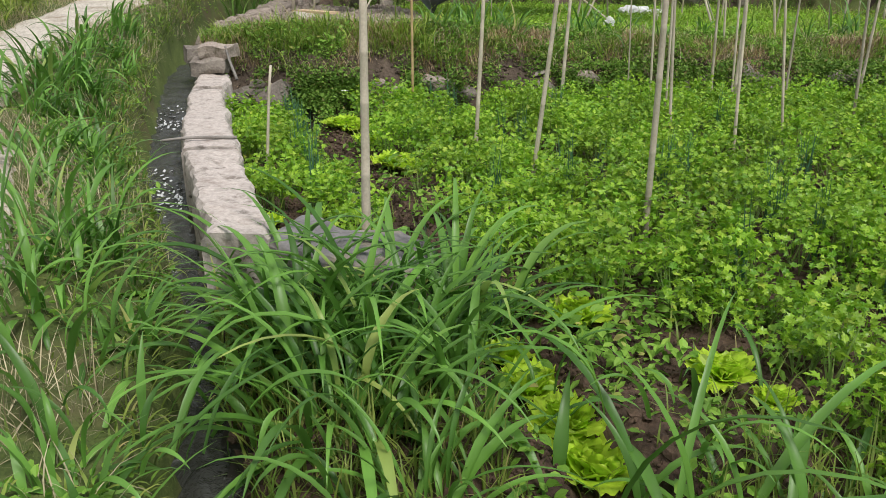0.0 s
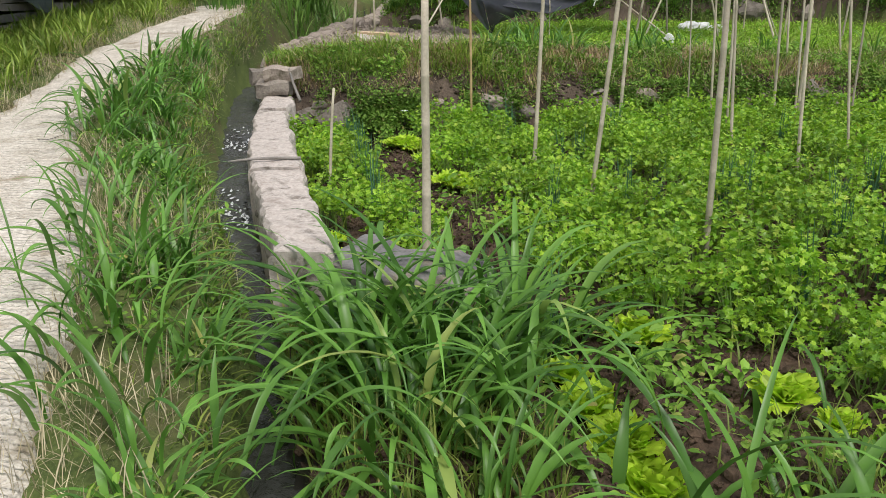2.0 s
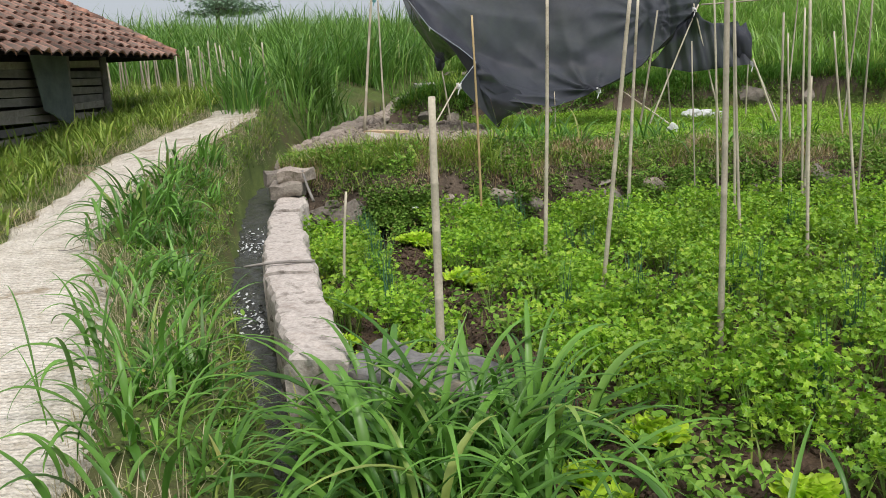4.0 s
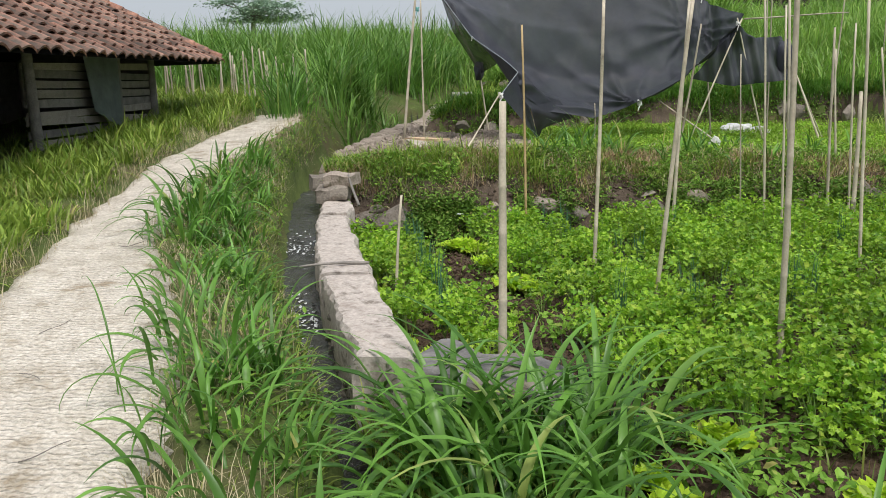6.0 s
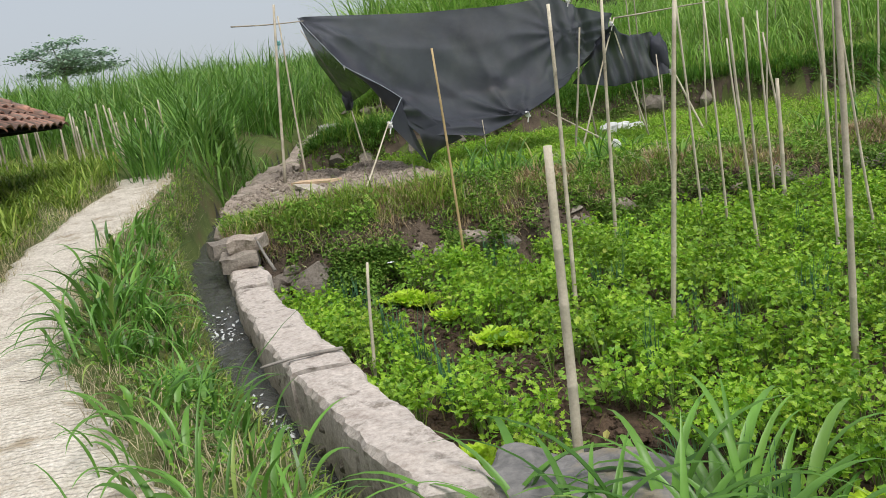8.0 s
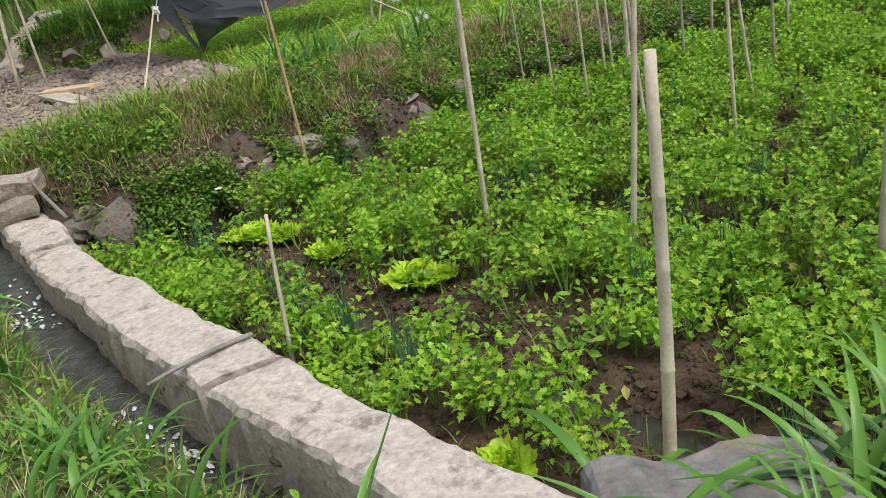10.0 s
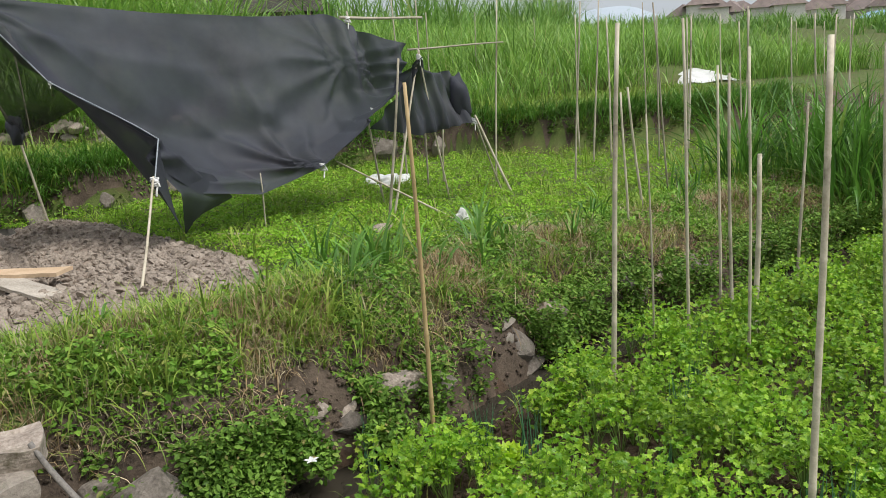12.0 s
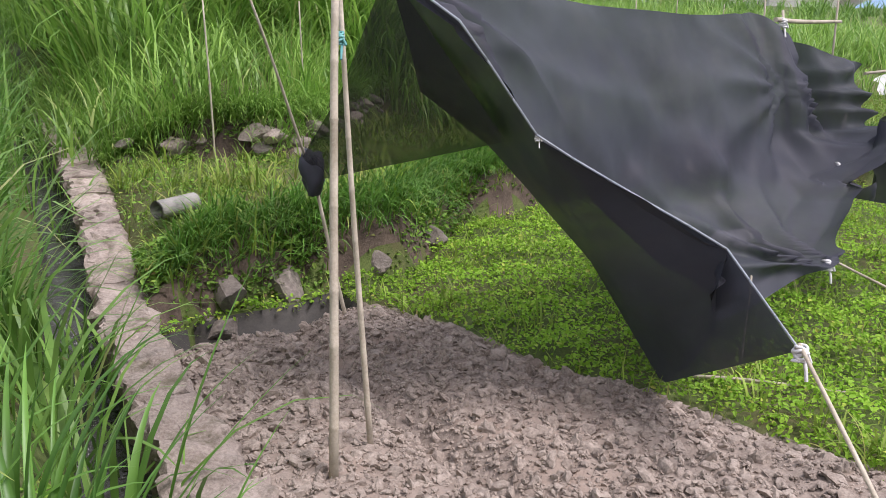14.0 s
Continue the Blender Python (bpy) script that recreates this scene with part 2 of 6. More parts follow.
# shade net: black woven plastic, see-through where one layer hangs against the light
def woven_net(name, clear, low, high):
    m, nt, b = nodes_of(name)
    tc = nt.nodes.new("ShaderNodeTexCoord")
    big = add(nt, "ShaderNodeTexNoise", Scale=2.5, Detail=5.0, Roughness=0.6)
    thread = add(nt, "ShaderNodeTexNoise", Scale=160.0, Detail=2.0)
    dust = add(nt, "ShaderNodeTexNoise", Scale=1.1, Detail=6.0, Roughness=0.7, Distortion=0.6)
    for n in (big, thread, dust):
        nt.links.new(tc.outputs["Object"], n.inputs["Vector"])
    r = nt.nodes.new("ShaderNodeValToRGB")
    r.color_ramp.elements[0].color, r.color_ramp.elements[1].color = (*low, 1), (*high, 1)
    nt.links.new(big.outputs[0], r.inputs[0])
    dr = nt.nodes.new("ShaderNodeMapRange")
    dr.inputs[1].default_value, dr.inputs[2].default_value = 0.5, 0.75
    dr.inputs[4].default_value = 0.35
    nt.links.new(dust.outputs[0], dr.inputs[0])
    dm = nt.nodes.new("ShaderNodeMixRGB")
    dm.inputs[2].default_value = (0.10, 0.098, 0.09, 1)
    nt.links.new(dr.outputs[0], dm.inputs[0])
    nt.links.new(r.outputs[0], dm.inputs[1])
    nt.links.new(dm.outputs[0], b.inputs["Base Color"])
    b.inputs["Roughness"].default_value = 0.6
    b.inputs["Specular IOR Level"].default_value = 0.2
    bp = add(nt, "ShaderNodeBump", Strength=0.35, Distance=0.004)
    nt.links.new(thread.outputs[0], bp.inputs["Height"])
    nt.links.new(bp.outputs[0], b.inputs["Normal"])
    tp = nt.nodes.new("ShaderNodeBsdfTransparent")
    mx = nt.nodes.new("ShaderNodeMixShader")
    mx.inputs[0].default_value = clear
    nt.links.new(b.outputs[0], mx.inputs[1])
    nt.links.new(tp.outputs[0], mx.inputs[2])
    nt.links.new(mx.outputs[0], nt.nodes["Material Output"].inputs[0])
    return m


M_NET = woven_net("black_shade_net", 0.07, (0.021, 0.023, 0.030), (0.070, 0.076, 0.096))
M_NETTHIN = woven_net("thin_shade_net", 0.2, (0.016, 0.0175, 0.022), (0.05, 0.054, 0.066))

rng = np.random.default_rng(7)


# ---- mesh helpers ----
def mesh_of(name, verts, faces, mats, face_mat=None, smooth=False):
    """A mesh from arrays; faces are rows of three or four corners."""
    me = bpy.data.meshes.new(name)
    verts, faces = np.asarray(verts, np.float32), np.asarray(faces, np.int32)
    k = faces.shape[1]
    me.vertices.add(len(verts))
    me.vertices.foreach_set("co", verts.ravel())
    me.loops.add(faces.size)
    me.loops.foreach_set("vertex_index", faces.ravel())
    me.polygons.add(len(faces))
    me.polygons.foreach_set("loop_start", np.arange(0, faces.size, k, dtype=np.int32))
    for m in mats if isinstance(mats, (list, tuple)) else [mats]:
        me.materials.append(m)
    if face_mat is not None:
        me.polygons.foreach_set("material_index", np.asarray(face_mat, np.int32))
    me.polygons.foreach_set("use_smooth", np.full(len(faces), smooth))
    me.update(calc_edges=True)
    me.validate()
    return me


def thing(name, mesh, label, category, group="", kind=""):
    return tagged(new(name, mesh), label, category, group, kind)


def holder(name, at, label, category, group="", kind=""):
    ob = new(name)
    ob.location = at
    ob.empty_display_size = 0.1
    return tagged(ob, label, category, group, kind)


def under(name, mesh, parent, label="", at=None):
    """A part of a thing. Its mesh is in world places, or about its own pose at."""
    ob = new(name, mesh)
    ob.parent = parent
    ob.matrix_parent_inverse = Matrix.Translation(-Vector(parent.location))
    if at is not None:
        ob.matrix_basis = at
    if label:
        ob["label"] = label
    return ob


def blades(roots, yaw, lean, droop, length, width, segs=4, fold=0.0, peak=0.35):
    """Grass blades as arrays: each an arching strip with a taper."""
    n = len(roots)
    k = np.linspace(0, 1, segs + 1)
    th = lean[:, None] + droop[:, None] * k[None, :] ** 1.4
    step = length[:, None] / segs
    dx = np.concatenate([np.zeros((n, 1)), np.cumsum(np.sin(th[:, :-1]) * step, 1)], 1)
    dz = np.concatenate([np.zeros((n, 1)), np.cumsum(np.cos(th[:, :-1]) * step, 1)], 1)
    c, s = np.cos(yaw)[:, None], np.sin(yaw)[:, None]
    mid = np.stack([roots[:, 0:1] + dx * c, roots[:, 1:2] + dx * s, roots[:, 2:3] + dz], -1)
    w = np.where(k < peak, 0.55 + 0.45 * k / peak, ((1 - k) / (1 - peak)) ** 0.8)
    w = np.maximum(w, 0.03)[None, :] * width[:, None] / 2
    side = np.stack([-s * np.ones_like(dx), c * np.ones_like(dx), np.zeros_like(dx)], -1) * w[..., None]
    if fold:
        lift = np.stack([-np.cos(th) * c, -np.cos(th) * s, np.sin(th)], -1) * (w * fold)[..., None]
        v = np.stack([mid - side + lift, mid, mid + side + lift], 2)
        per = 3
    else:
        v = np.stack([mid - side, mid + side], 2)
        per = 2
    v = v.reshape(-1, 3)
    base = (np.arange(n) * (segs + 1) * per)[:, None]
    f = []
    for i in range(segs):
        for j in range(per - 1):
            a = i * per + j
            f.append(np.concatenate([base + a, base + a + 1, base + a + per + 1, base + a + per], 1))
    return v, np.concatenate(f)


def turns(yaw, pitch, roll):
    cy, sy, cp, sp, cr, sr = np.cos(yaw), np.sin(yaw), np.cos(pitch), np.sin(pitch), np.cos(roll), np.sin(roll)
    return np.stack([np.stack([cy * cp, cy * sp * sr - sy * cr, cy * sp * cr + sy * sr], -1),
                     np.stack([sy * cp, sy * sp * sr + cy * cr, sy * sp * cr - cy * sr], -1),
                     np.stack([-sp, cp * sr, cp * cr], -1)], -2)


def strew(tv, tf, places, rot, size):
    """Copies of a small template, as arrays."""
    tv, tf = np.asarray(tv, float), np.asarray(tf)
    size = np.asarray(size, float)
    sz = size[:, None, None] if size.ndim == 1 else size[:, None, :]
    v = np.einsum("nij,nkj->nki", rot, tv[None] * sz) + places[:, None, :]
    f = tf[None] + (np.arange(len(places)) * len(tv))[:, None, None]
    return v.reshape(-1, 3), f.reshape(-1, tf.shape[1])


def joined(parts):
    vs, fs, o = [], [], 0
    for v, f in parts:
        vs.append(v)
        fs.append(f + o)
        o += len(v)
    return np.concatenate(vs), np.concatenate(fs)


LEAFLET = ([(0, 0, 0), (0.18, 0.07, 0.02), (0.28, 0.46, 0.06), (0.46, 0.24, 0.03), (0.68, 0.36, 0.02), (0.78, 0.14, 0.02), (1.08, 0.0, -0.12), (0.78, -0.14, 0.02), (0.68, -0.36, 0.02), (0.46, -0.24, 0.03), (0.28, -0.46, 0.06), (0.18, -0.07, 0.02), (0.5, 0, -0.05)],
           [(12, 1, 0, 11), (12, 3, 2, 1), (12, 5, 4, 3), (12, 7, 6, 5), (12, 9, 8, 7), (12, 11, 10, 9)])
OVAL = ([(0, 0, 0), (0.35, 0.28, 0.06), (0.75, 0.2, 0.02), (1, 0, -0.12), (0.75, -0.2, 0.02), (0.35, -0.28, 0.06), (0.45, 0, -0.03)],
        [(6, 0, 5), (6, 5, 4), (6, 4, 3), (6, 3, 2), (6, 2, 1), (6, 1, 0)])


def lump(seed, stretch=(1, 1, 1), rough=0.35, level=2, flat=0.0, cuts=0):
    """An uneven stone or clod about its centre, size 1."""
    bm = bmesh.new()
    bmesh.ops.create_icosphere(bm, subdivisions=level, radius=0.5)
    for v in bm.verts:
        d = noise.noise(v.co * 2.2 + Vector((seed * 3.7, seed, -seed))) * rough + noise.noise(v.co * 6 + Vector((seed, 2, seed))) * rough * 0.35
        v.co *= 1 + d
        for k in range(cuts):
            nv = Vector((math.sin(seed * 7.3 + k * 2.4), math.cos(seed * 3.1 + k * 1.7), math.sin(seed * 1.9 + k * 4.1) * 0.8)).normalized()
            over = v.co.dot(nv) - 0.30
            if over > 0:
                v.co -= nv * over * 0.92
        v.co.z = max(v.co.z, -0.42 + flat)
        v.co = Vector((v.co.x * stretch[0], v.co.y * stretch[1], v.co.z * stretch[2]))
    vs = np.array([v.co[:] for v in bm.verts])
    fs = np.array([[v.index for v in f.verts] for f in bm.faces])
    bm.free()
    return vs, fs


def box_mesh(name, size, mat, bevel=0.01, rough=0.0, cuts=0, seed=0.0):
    bm = bmesh.new()
    bmesh.ops.create_cube(bm, size=1)
    if cuts:
        bmesh.ops.subdivide_edges(bm, edges=bm.edges[:], cuts=cuts, use_grid_fill=True)
    for v in bm.verts:
        v.co = Vector((v.co.x * size[0], v.co.y * size[1], v.co.z * size[2]))
    if bevel and not cuts:
        bmesh.ops.bevel(bm, geom=bm.edges[:], offset=bevel, segments=1, affect="EDGES")
    if rough:
        for v in bm.verts:
            v.co += noise.noise_vector(v.co * 7 + Vector((seed, seed * 2, 1))) * rough
    me = bpy.data.meshes.new(name)
    bm.to_mesh(me)
    bm.free()
    me.materials.append(mat)
    return me


def rod_mesh(name, a, b_, r0, r1, mat, node=0.0, sides=7, bend=0.0, seed=0.0):
    """A tapered pole from a to b; node is the spacing of bamboo joints."""
    a, b_ = Vector(a), Vector(b_)
    ln = (b_ - a).length
    up = (b_ - a).normalized()
    sx = up.orthogonal().normalized()
    sy = up.cross(sx)
    ks = list(np.linspace(0, 1, 7))
    if node:
        for j in range(1, int(ln / node)):
            c = (j + 0.15 * math.sin(seed + j * 2.1)) * node / ln
            ks += [c - 0.008 / ln, c, c + 0.008 / ln]
    ks = sorted(k for k in ks if 0 <= k <= 1)
    vs, fs = [], []
    for i, k in enumerate(ks):
        r = r0 + (r1 - r0) * k
        if node and 0 < i < len(ks) - 1 and ks[i + 1] - k < 0.0081 / ln + 1e-6 and k - ks[i - 1] < 0.0081 / ln + 1e-6:
            r *= 1.12
        p = a + (b_ - a) * k + sx * bend * math.sin(k * math.pi + seed) + sy * bend * 0.5 * math.sin(k * 5 + seed)
        for j in range(sides):
            t = j * 2 * math.pi / sides
            vs.append(p + sx * (r * math.cos(t)) + sy * (r * math.sin(t)))
    n = len(ks)
    for i in range(n - 1):
        for j in range(sides):
            fs.append((i * sides + j, i * sides + (j + 1) % sides, (i + 1) * sides + (j + 1) % sides, (i + 1) * sides + j))
    me = bpy.data.meshes.new(name)
    me.from_pydata([v[:] for v in vs], [], fs + [tuple(range(sides))[::-1], tuple((n - 1) * sides + j for j in range(sides))])
    me.materials.append(mat)
    me.polygons.foreach_set("use_smooth", [True] * len(fs) + [False, False])
    return me


# ---- the lie of the land ----
def lin(v, xs, ys):
    return np.interp(v, xs, ys)


def wobble(x, y, s=1.0, seed=0.0):
    return (np.sin(x * 1.7 * s + y * 2.3 * s + seed) + np.sin(x * 3.1 * s - y * 1.9 * s + 2 * seed) + np.sin(y * 4.7 * s + x * 0.7 * s + seed) * 0.6) / 2.6


def path_z(y):
    return lin(y, [-60, -3, 3.83, 13, 30, 60, 150, 400], [-5.5, -0.72, 0.0, 0.97, 2.3, 3.6, 8.0, 13.0])


PR_Y, PR_X = [-6, 0, 1.9, 3.2, 3.85, 5.2, 6.6, 7.8, 9.0, 10.7, 13, 16], [1.8, -0.48, -1.28, -1.78, -2.02, -2.82, -3.18, -3.3, -3.3, -3.4, -3.75, -5.0]
PL_Y, PL_X = [-6, 0, 2.0, 4.26, 5.16, 6.48, 8.23, 9.3, 10.7, 13, 16], [0.6, -1.75, -2.5, -3.3, -3.52, -3.82, -4.13, -4.1, -4.05, -4.5, -5.8]
CL_Y, CL_X = [-6, 0, 1.98, 2.79, 3.23, 3.7, 5.3, 5.92, 8.64, 11.6, 13.4, 14.6, 16.7, 21, 26], [1.6, -0.20, -0.78, -0.97, -1.11, -1.32, -2.02, -2.2, -2.95, -3.22, -3.12, -2.97, -2.56, -1.95, -1.5]
WL_Y, WL_X = [3.2, 3.45, 4.5, 4.85, 5.74, 6.14, 6.76, 7.95], [-0.96, -1.03, -1.43, -1.56, -1.84, -1.93, -2.10, -2.38]
WR_Y, WR_X = [3.2, 3.45, 4.46, 5.0, 5.68, 6.12, 6.6, 7.1, 7.6, 8.0], [-0.70, -0.74, -1.1, -1.26, -1.5, -1.6, -1.76, -1.9, -1.98, -2.07]
UL_Y, UL_X = [8.0, 10, 11.6, 12.5, 13.4, 14.55, 16.7, 18.3, 21, 24], [-2.42, -2.75, -2.88, -2.83, -2.77, -2.62, -2.21, -1.96, -1.62, -1.3]
UR_Y, UR_X = [11.0, 12.63, 13.37, 14.72, 17.15, 18.5, 20.84, 24], [-2.56, -2.52, -2.44, -2.28, -1.82, -1.6, -1.24, -0.9]
utop = lambda y: lin(y, [11.0, 12.5, 13.4, 14.5, 14.8, 15.6, 15.8, 17, 21, 24], [0.27, 0.36, 0.42, 0.47, 0.44, 0.52, 0.66, 0.76, 1.08, 1.3])
# right bank of the channel, all along
CR_Y = [-6, 0, 1.98, 2.79, 3.15] + WL_Y + UL_Y[1:]
CR_X = [1.9, 0.06, -0.52, -0.82, -0.92] + WL_X + UL_X[1:]


def water_z(y):
    return lin(y, [-6, 1, 3.5, 5.1, 5.3, 6.9, 7.1, 8.2, 12.5, 16.7, 21, 30], [-1.1, -0.56, -0.43, -0.37, -0.31, -0.26, -0.19, -0.14, 0.0, 0.38, 0.76, 1.5])


def foot(x):
    return lin(x, [-3, -1.3, -0.1, 0.8, 2, 3.3, 4.7, 6, 10, 30], [8.0, 8.1, 8.2, 8.45, 8.75, 8.75, 8.9, 8.9, 9.4, 12])


def foot2(x):
    return lin(x, [-3, -1, 0, 1.6, 5.5, 7.7, 10, 14, 40], [14.75, 14.95, 14.9, 16.1, 16.4, 14.2, 13.3, 13.5, 20])


FUR = [0.0, 1.5, 2.85, 4.15, 5.5]


def furrow(x, y):
    """How far from the first furrow's line, across the beds."""
    return x - (-0.63 - 0.345 * (y - 5.5) - 0.02 * np.sin(y * 3))


def bank3(x):
    """Depth of the second terrace, from its face to the bare bank behind it."""
    return lin(x, [-2, -1.5, 0, 1.5, 3.2], [3.5, 3.3, 2.4, 2.6, 4.2])


def right_land(x, y):
    """Height and kind of the land on the garden's side of the channel."""
    f = foot(x) + 0.10 * wobble(x, y, 1.4) + 0.04 * wobble(x, y, 4.3, 2)
    u = furrow(x, y)
    bed = np.full_like(x, -0.36)
    for c in FUR:
        bed = np.minimum(bed, -0.36 - 0.12 * np.exp(-((u - c) / 0.13) ** 4))
    bed = bed + 0.02 * wobble(x, y, 5) + 0.012 * wobble(x, y, 13, 4)
    bed = bed - 0.12 * np.exp(-((x + 1.15) / 0.32) ** 4 - ((y - 7.75) / 0.3) ** 4)
    lower = lin(y, [-3, 1.2, 2.2], [-0.55, -0.45, 0.0])
    bed = np.where(y < 2.2, bed + lower * (y < 2.2), bed)
    edge = lin(x, [4.8, 6.6], [0.0, 1.0])
    bed = bed + edge * 0.25
    d = y - f
    t1 = lin(d, [0, 0.06, 0.16, 0.35, 0.7, 1.3, 3], [-0.5, -0.22, -0.03, 0.11, 0.19, 0.23, 0.22])
    bed = np.where((d > -0.42) & (x > -1.75), bed - 0.2 * np.clip((d + 0.42) / 0.12, 0, 1), bed)
    t1 = t1 + np.where(d > 0.2, 0.03 * wobble(x, y, 2.1, 1), 0) - lin(x, [1, 4], [0, 0.08]) * (d > 0) + 0.16 * lin(x, [-2.4, -2.0, 0.0, 1.0], [0.3, 1, 1, 0.2]) * np.exp(-((d - 0.72) / 0.45) ** 2) * (d > 0)
    z = np.where(d < 0, bed, t1)
    kind = np.where(d < -0.04, 1, np.where(d < 0.3, 4, 0))
    f2 = foot2(x) + 0.12 * wobble(x, y, 1.1, 3)
    e = y - f2
    e3 = bank3(x)
    ee = np.where(e < 0.5, e, np.where(e < e3, 0.5 + (e - 0.5) * 3.7 / (e3 - 0.5), e + 4.2 - e3))
    t2 = lin(ee, [0, 0.08, 0.2, 0.5, 4.2, 4.34, 5.0, 15, 45, 130, 400], [0.1, 0.5, 0.7, 0.82, 0.92, 1.33, 1.5, 2.8, 4.8, 8.2, 13.0])
    t2 = np.where(e > 4, 0.92 + (t2 - 0.92) * lin(x, [5, 13, 60], [1, 0.72, 0.9]), t2)
    z = np.where(e > 0, t2, z)
    kind = np.where(e > 0, np.where(e < 0.35, 4, 0), kind)
    kind = np.where((ee > 4.05) & (ee < 4.6) & (x < 4), 4, kind)
    # dug plot
    rx = lin(y, [9.6, 10.4, 11.1, 12, 12.6, 13.5, 14.2, 14.6], [-0.35, -0.1, -0.08, -0.24, -0.4, -0.5, -0.6, -0.8])
    inside = (x < rx) & (y > 9.6 + 0.12 * wobble(x, y, 3)) & (y < 14.75) & (e < -0.1)
    mound = 0.09 * np.clip((rx - x) / 0.35, 0, 1) * np.clip((y - 9.6) / 0.5, 0, 1) * np.clip((14.5 - y) / 0.5, 0, 1)
    mound = mound * (1 - 1.3 * np.exp(-((x - (-1.72 + 0.09 * (y - 11))) / 0.12) ** 2) * (y > 10.9))
    pit = np.clip((y - 14.2) / 0.2, 0, 1) * np.clip((-0.7 - x) / 0.3, 0, 1)
    mound = mound - 0.8 * pit
    z = np.where(inside, z + mound + 0.018 * wobble(x, y, 9) + 0.016 * wobble(x, y, 21, 2), z)
    # the pit takes the dark mud slot: its shadow is put into the colour
    kind = np.where(inside, np.where(pit > 0.3, 3, 2), kind)
    return z, kind


def left_land(x, y):
    """Height and kind on the path's side."""
    p = path_z(y)
    xr, xl, cl = lin(y, PR_Y, PR_X), lin(y, PL_Y, PL_X), lin(y, CL_Y, CL_X)
    z = p - 0.035 + 0.0 * x
    ver = np.clip((x - xr) / np.maximum(cl - xr, 0.05), 0, 1)
    bank = np.minimum(p + 0.04, water_z(y) + 0.24)
    z = np.where(x > xr, p + 0.03 * np.minimum((x - xr) / 0.15, 1) + (bank - p) * ver ** 2 + 0.03 * wobble(x, y, 3), z)
    off = np.clip(xl - x, 0, 400)
    z = np.where(x < xl, p + 0.05 * np.minimum(off / 0.3, 1) + 0.01 * np.minimum(off, 6) + 0.04 * wobble(x, y, 1.5), z)
    return z, np.zeros_like(x, int)


def land(x, y):
    x, y = np.broadcast_arrays(np.asarray(x, float), np.asarray(y, float))
    cl, cr = lin(y, CL_Y, CL_X), lin(y, CR_Y, CR_X)
    zr, kr = right_land(x, y)
    zl, kl = left_land(x, y)
    right = x >= cr
    z = np.where(right, zr, zl)
    kind = np.where(right, kr, kl)
    # the terrace falls to the upper wall's coping
    ux = lin(y, UR_Y, UR_X)
    low = utop(y) - 0.02 + np.clip(x - ux - 0.02, 0, 9) * 0.55
    z = np.where(right & (y > 11.2) & (y < 23), np.where(x < ux + 0.02, np.minimum(z, utop(y) - 0.2), np.minimum(z, low)), z)
    chan = (x > cl) & (x < cr) & (y < 24)
    z = np.where(chan, water_z(y) - 0.12, z)
    kind = np.where(chan, 3, kind)
    # up the hill both sides become one slope
    k = np.clip((y - 22) / 8, 0, 1)
    w = np.clip((x + 6) / 12, 0, 1)
    z = z * (1 - k) + k * (zl * (1 - w) + zr * w)
    # knoll under the shed
    z = z + 0.1 * np.exp(-((x - 5.4) / 3.2) ** 2 - ((y - 24.5) / 3.0) ** 2)
    return z, kind


def land_z(x, y):
    return float(land(np.array([x]), np.array([y]))[0][0])


def steps(lo, hi, step, far_lo, far_hi, grow=1.22):
    core = list(np.arange(lo, hi + 1e-6, step))
    up, s = [hi], step
    while up[-1] < far_hi:
        s *= grow
        up.append(up[-1] + s)
    dn, s = [lo], step
    while dn[-1] > far_lo:
        s *= grow
        dn.append(dn[-1] - s)
    return np.array(dn[:0:-1] + core + up[1:])


gx, gy = steps(-4.6, 6.0, 0.07, -900, 900), steps(-0.5, 17.5, 0.075, -300, 1500)
X, Y = np.meshgrid(gx, gy)
Z, K = land(X, Y)
nx, ny = len(gx), len(gy)
idx = np.arange(nx * ny).reshape(ny, nx)
quads = np.stack([idx[:-1, :-1], idx[:-1, 1:], idx[1:, 1:], idx[1:, :-1]], -1).reshape(-1, 4)
kq = K[:-1, :-1].reshape(-1)
thing("ground", mesh_of("ground", np.stack([X, Y, Z], -1).reshape(-1, 3), quads, [M_EARTH, M_SOIL, M_DUG, M_MUD_SHADE, M_BANK], kq, True),
      "terraced hillside ground of grassy earth and dug soil", "ground", kind="structure")

# concrete footpath: a slab with broken edges
ys = np.arange(-6, 11.2, 0.06)
rows = []
for y in ys:
    l, r_ = lin(y, PL_Y, PL_X), lin(y, PR_Y, PR_X)
    l += 0.03 * math.sin(y * 3.1) + 0.09 * noise.noise((y * 3.5, 1, 0)) + 0.05 * noise.noise((y * 11, 4, 0))
    r_ += 0.025 * math.sin(y * 2.3 + 1) + 0.09 * noise.noise((y * 4, 9, 0)) + 0.05 * noise.noise((y * 12, 2, 0))
    z = float(path_z(y))
    xs = np.linspace(l, r_, 13)
    top = [(x, y, z + 0.012 + 0.012 * noise.noise((x * 3, y * 3, 0)) + 0.006 * noise.noise((x * 14, y * 14, 5)) - (0.02 if i in (0, 12) else 0)) for i, x in enumerate(xs)]
    rows.append([(l, y, z - 0.12)] + top + [(r_, y, z - 0.12)])
pv = np.array(rows).reshape(-1, 3)
m_ = 15
pf = np.array([(i * m_ + j, i * m_ + j + 1, (i + 1) * m_ + j + 1, (i + 1) * m_ + j) for i in range(len(ys) - 1) for j in range(m_ - 1)])
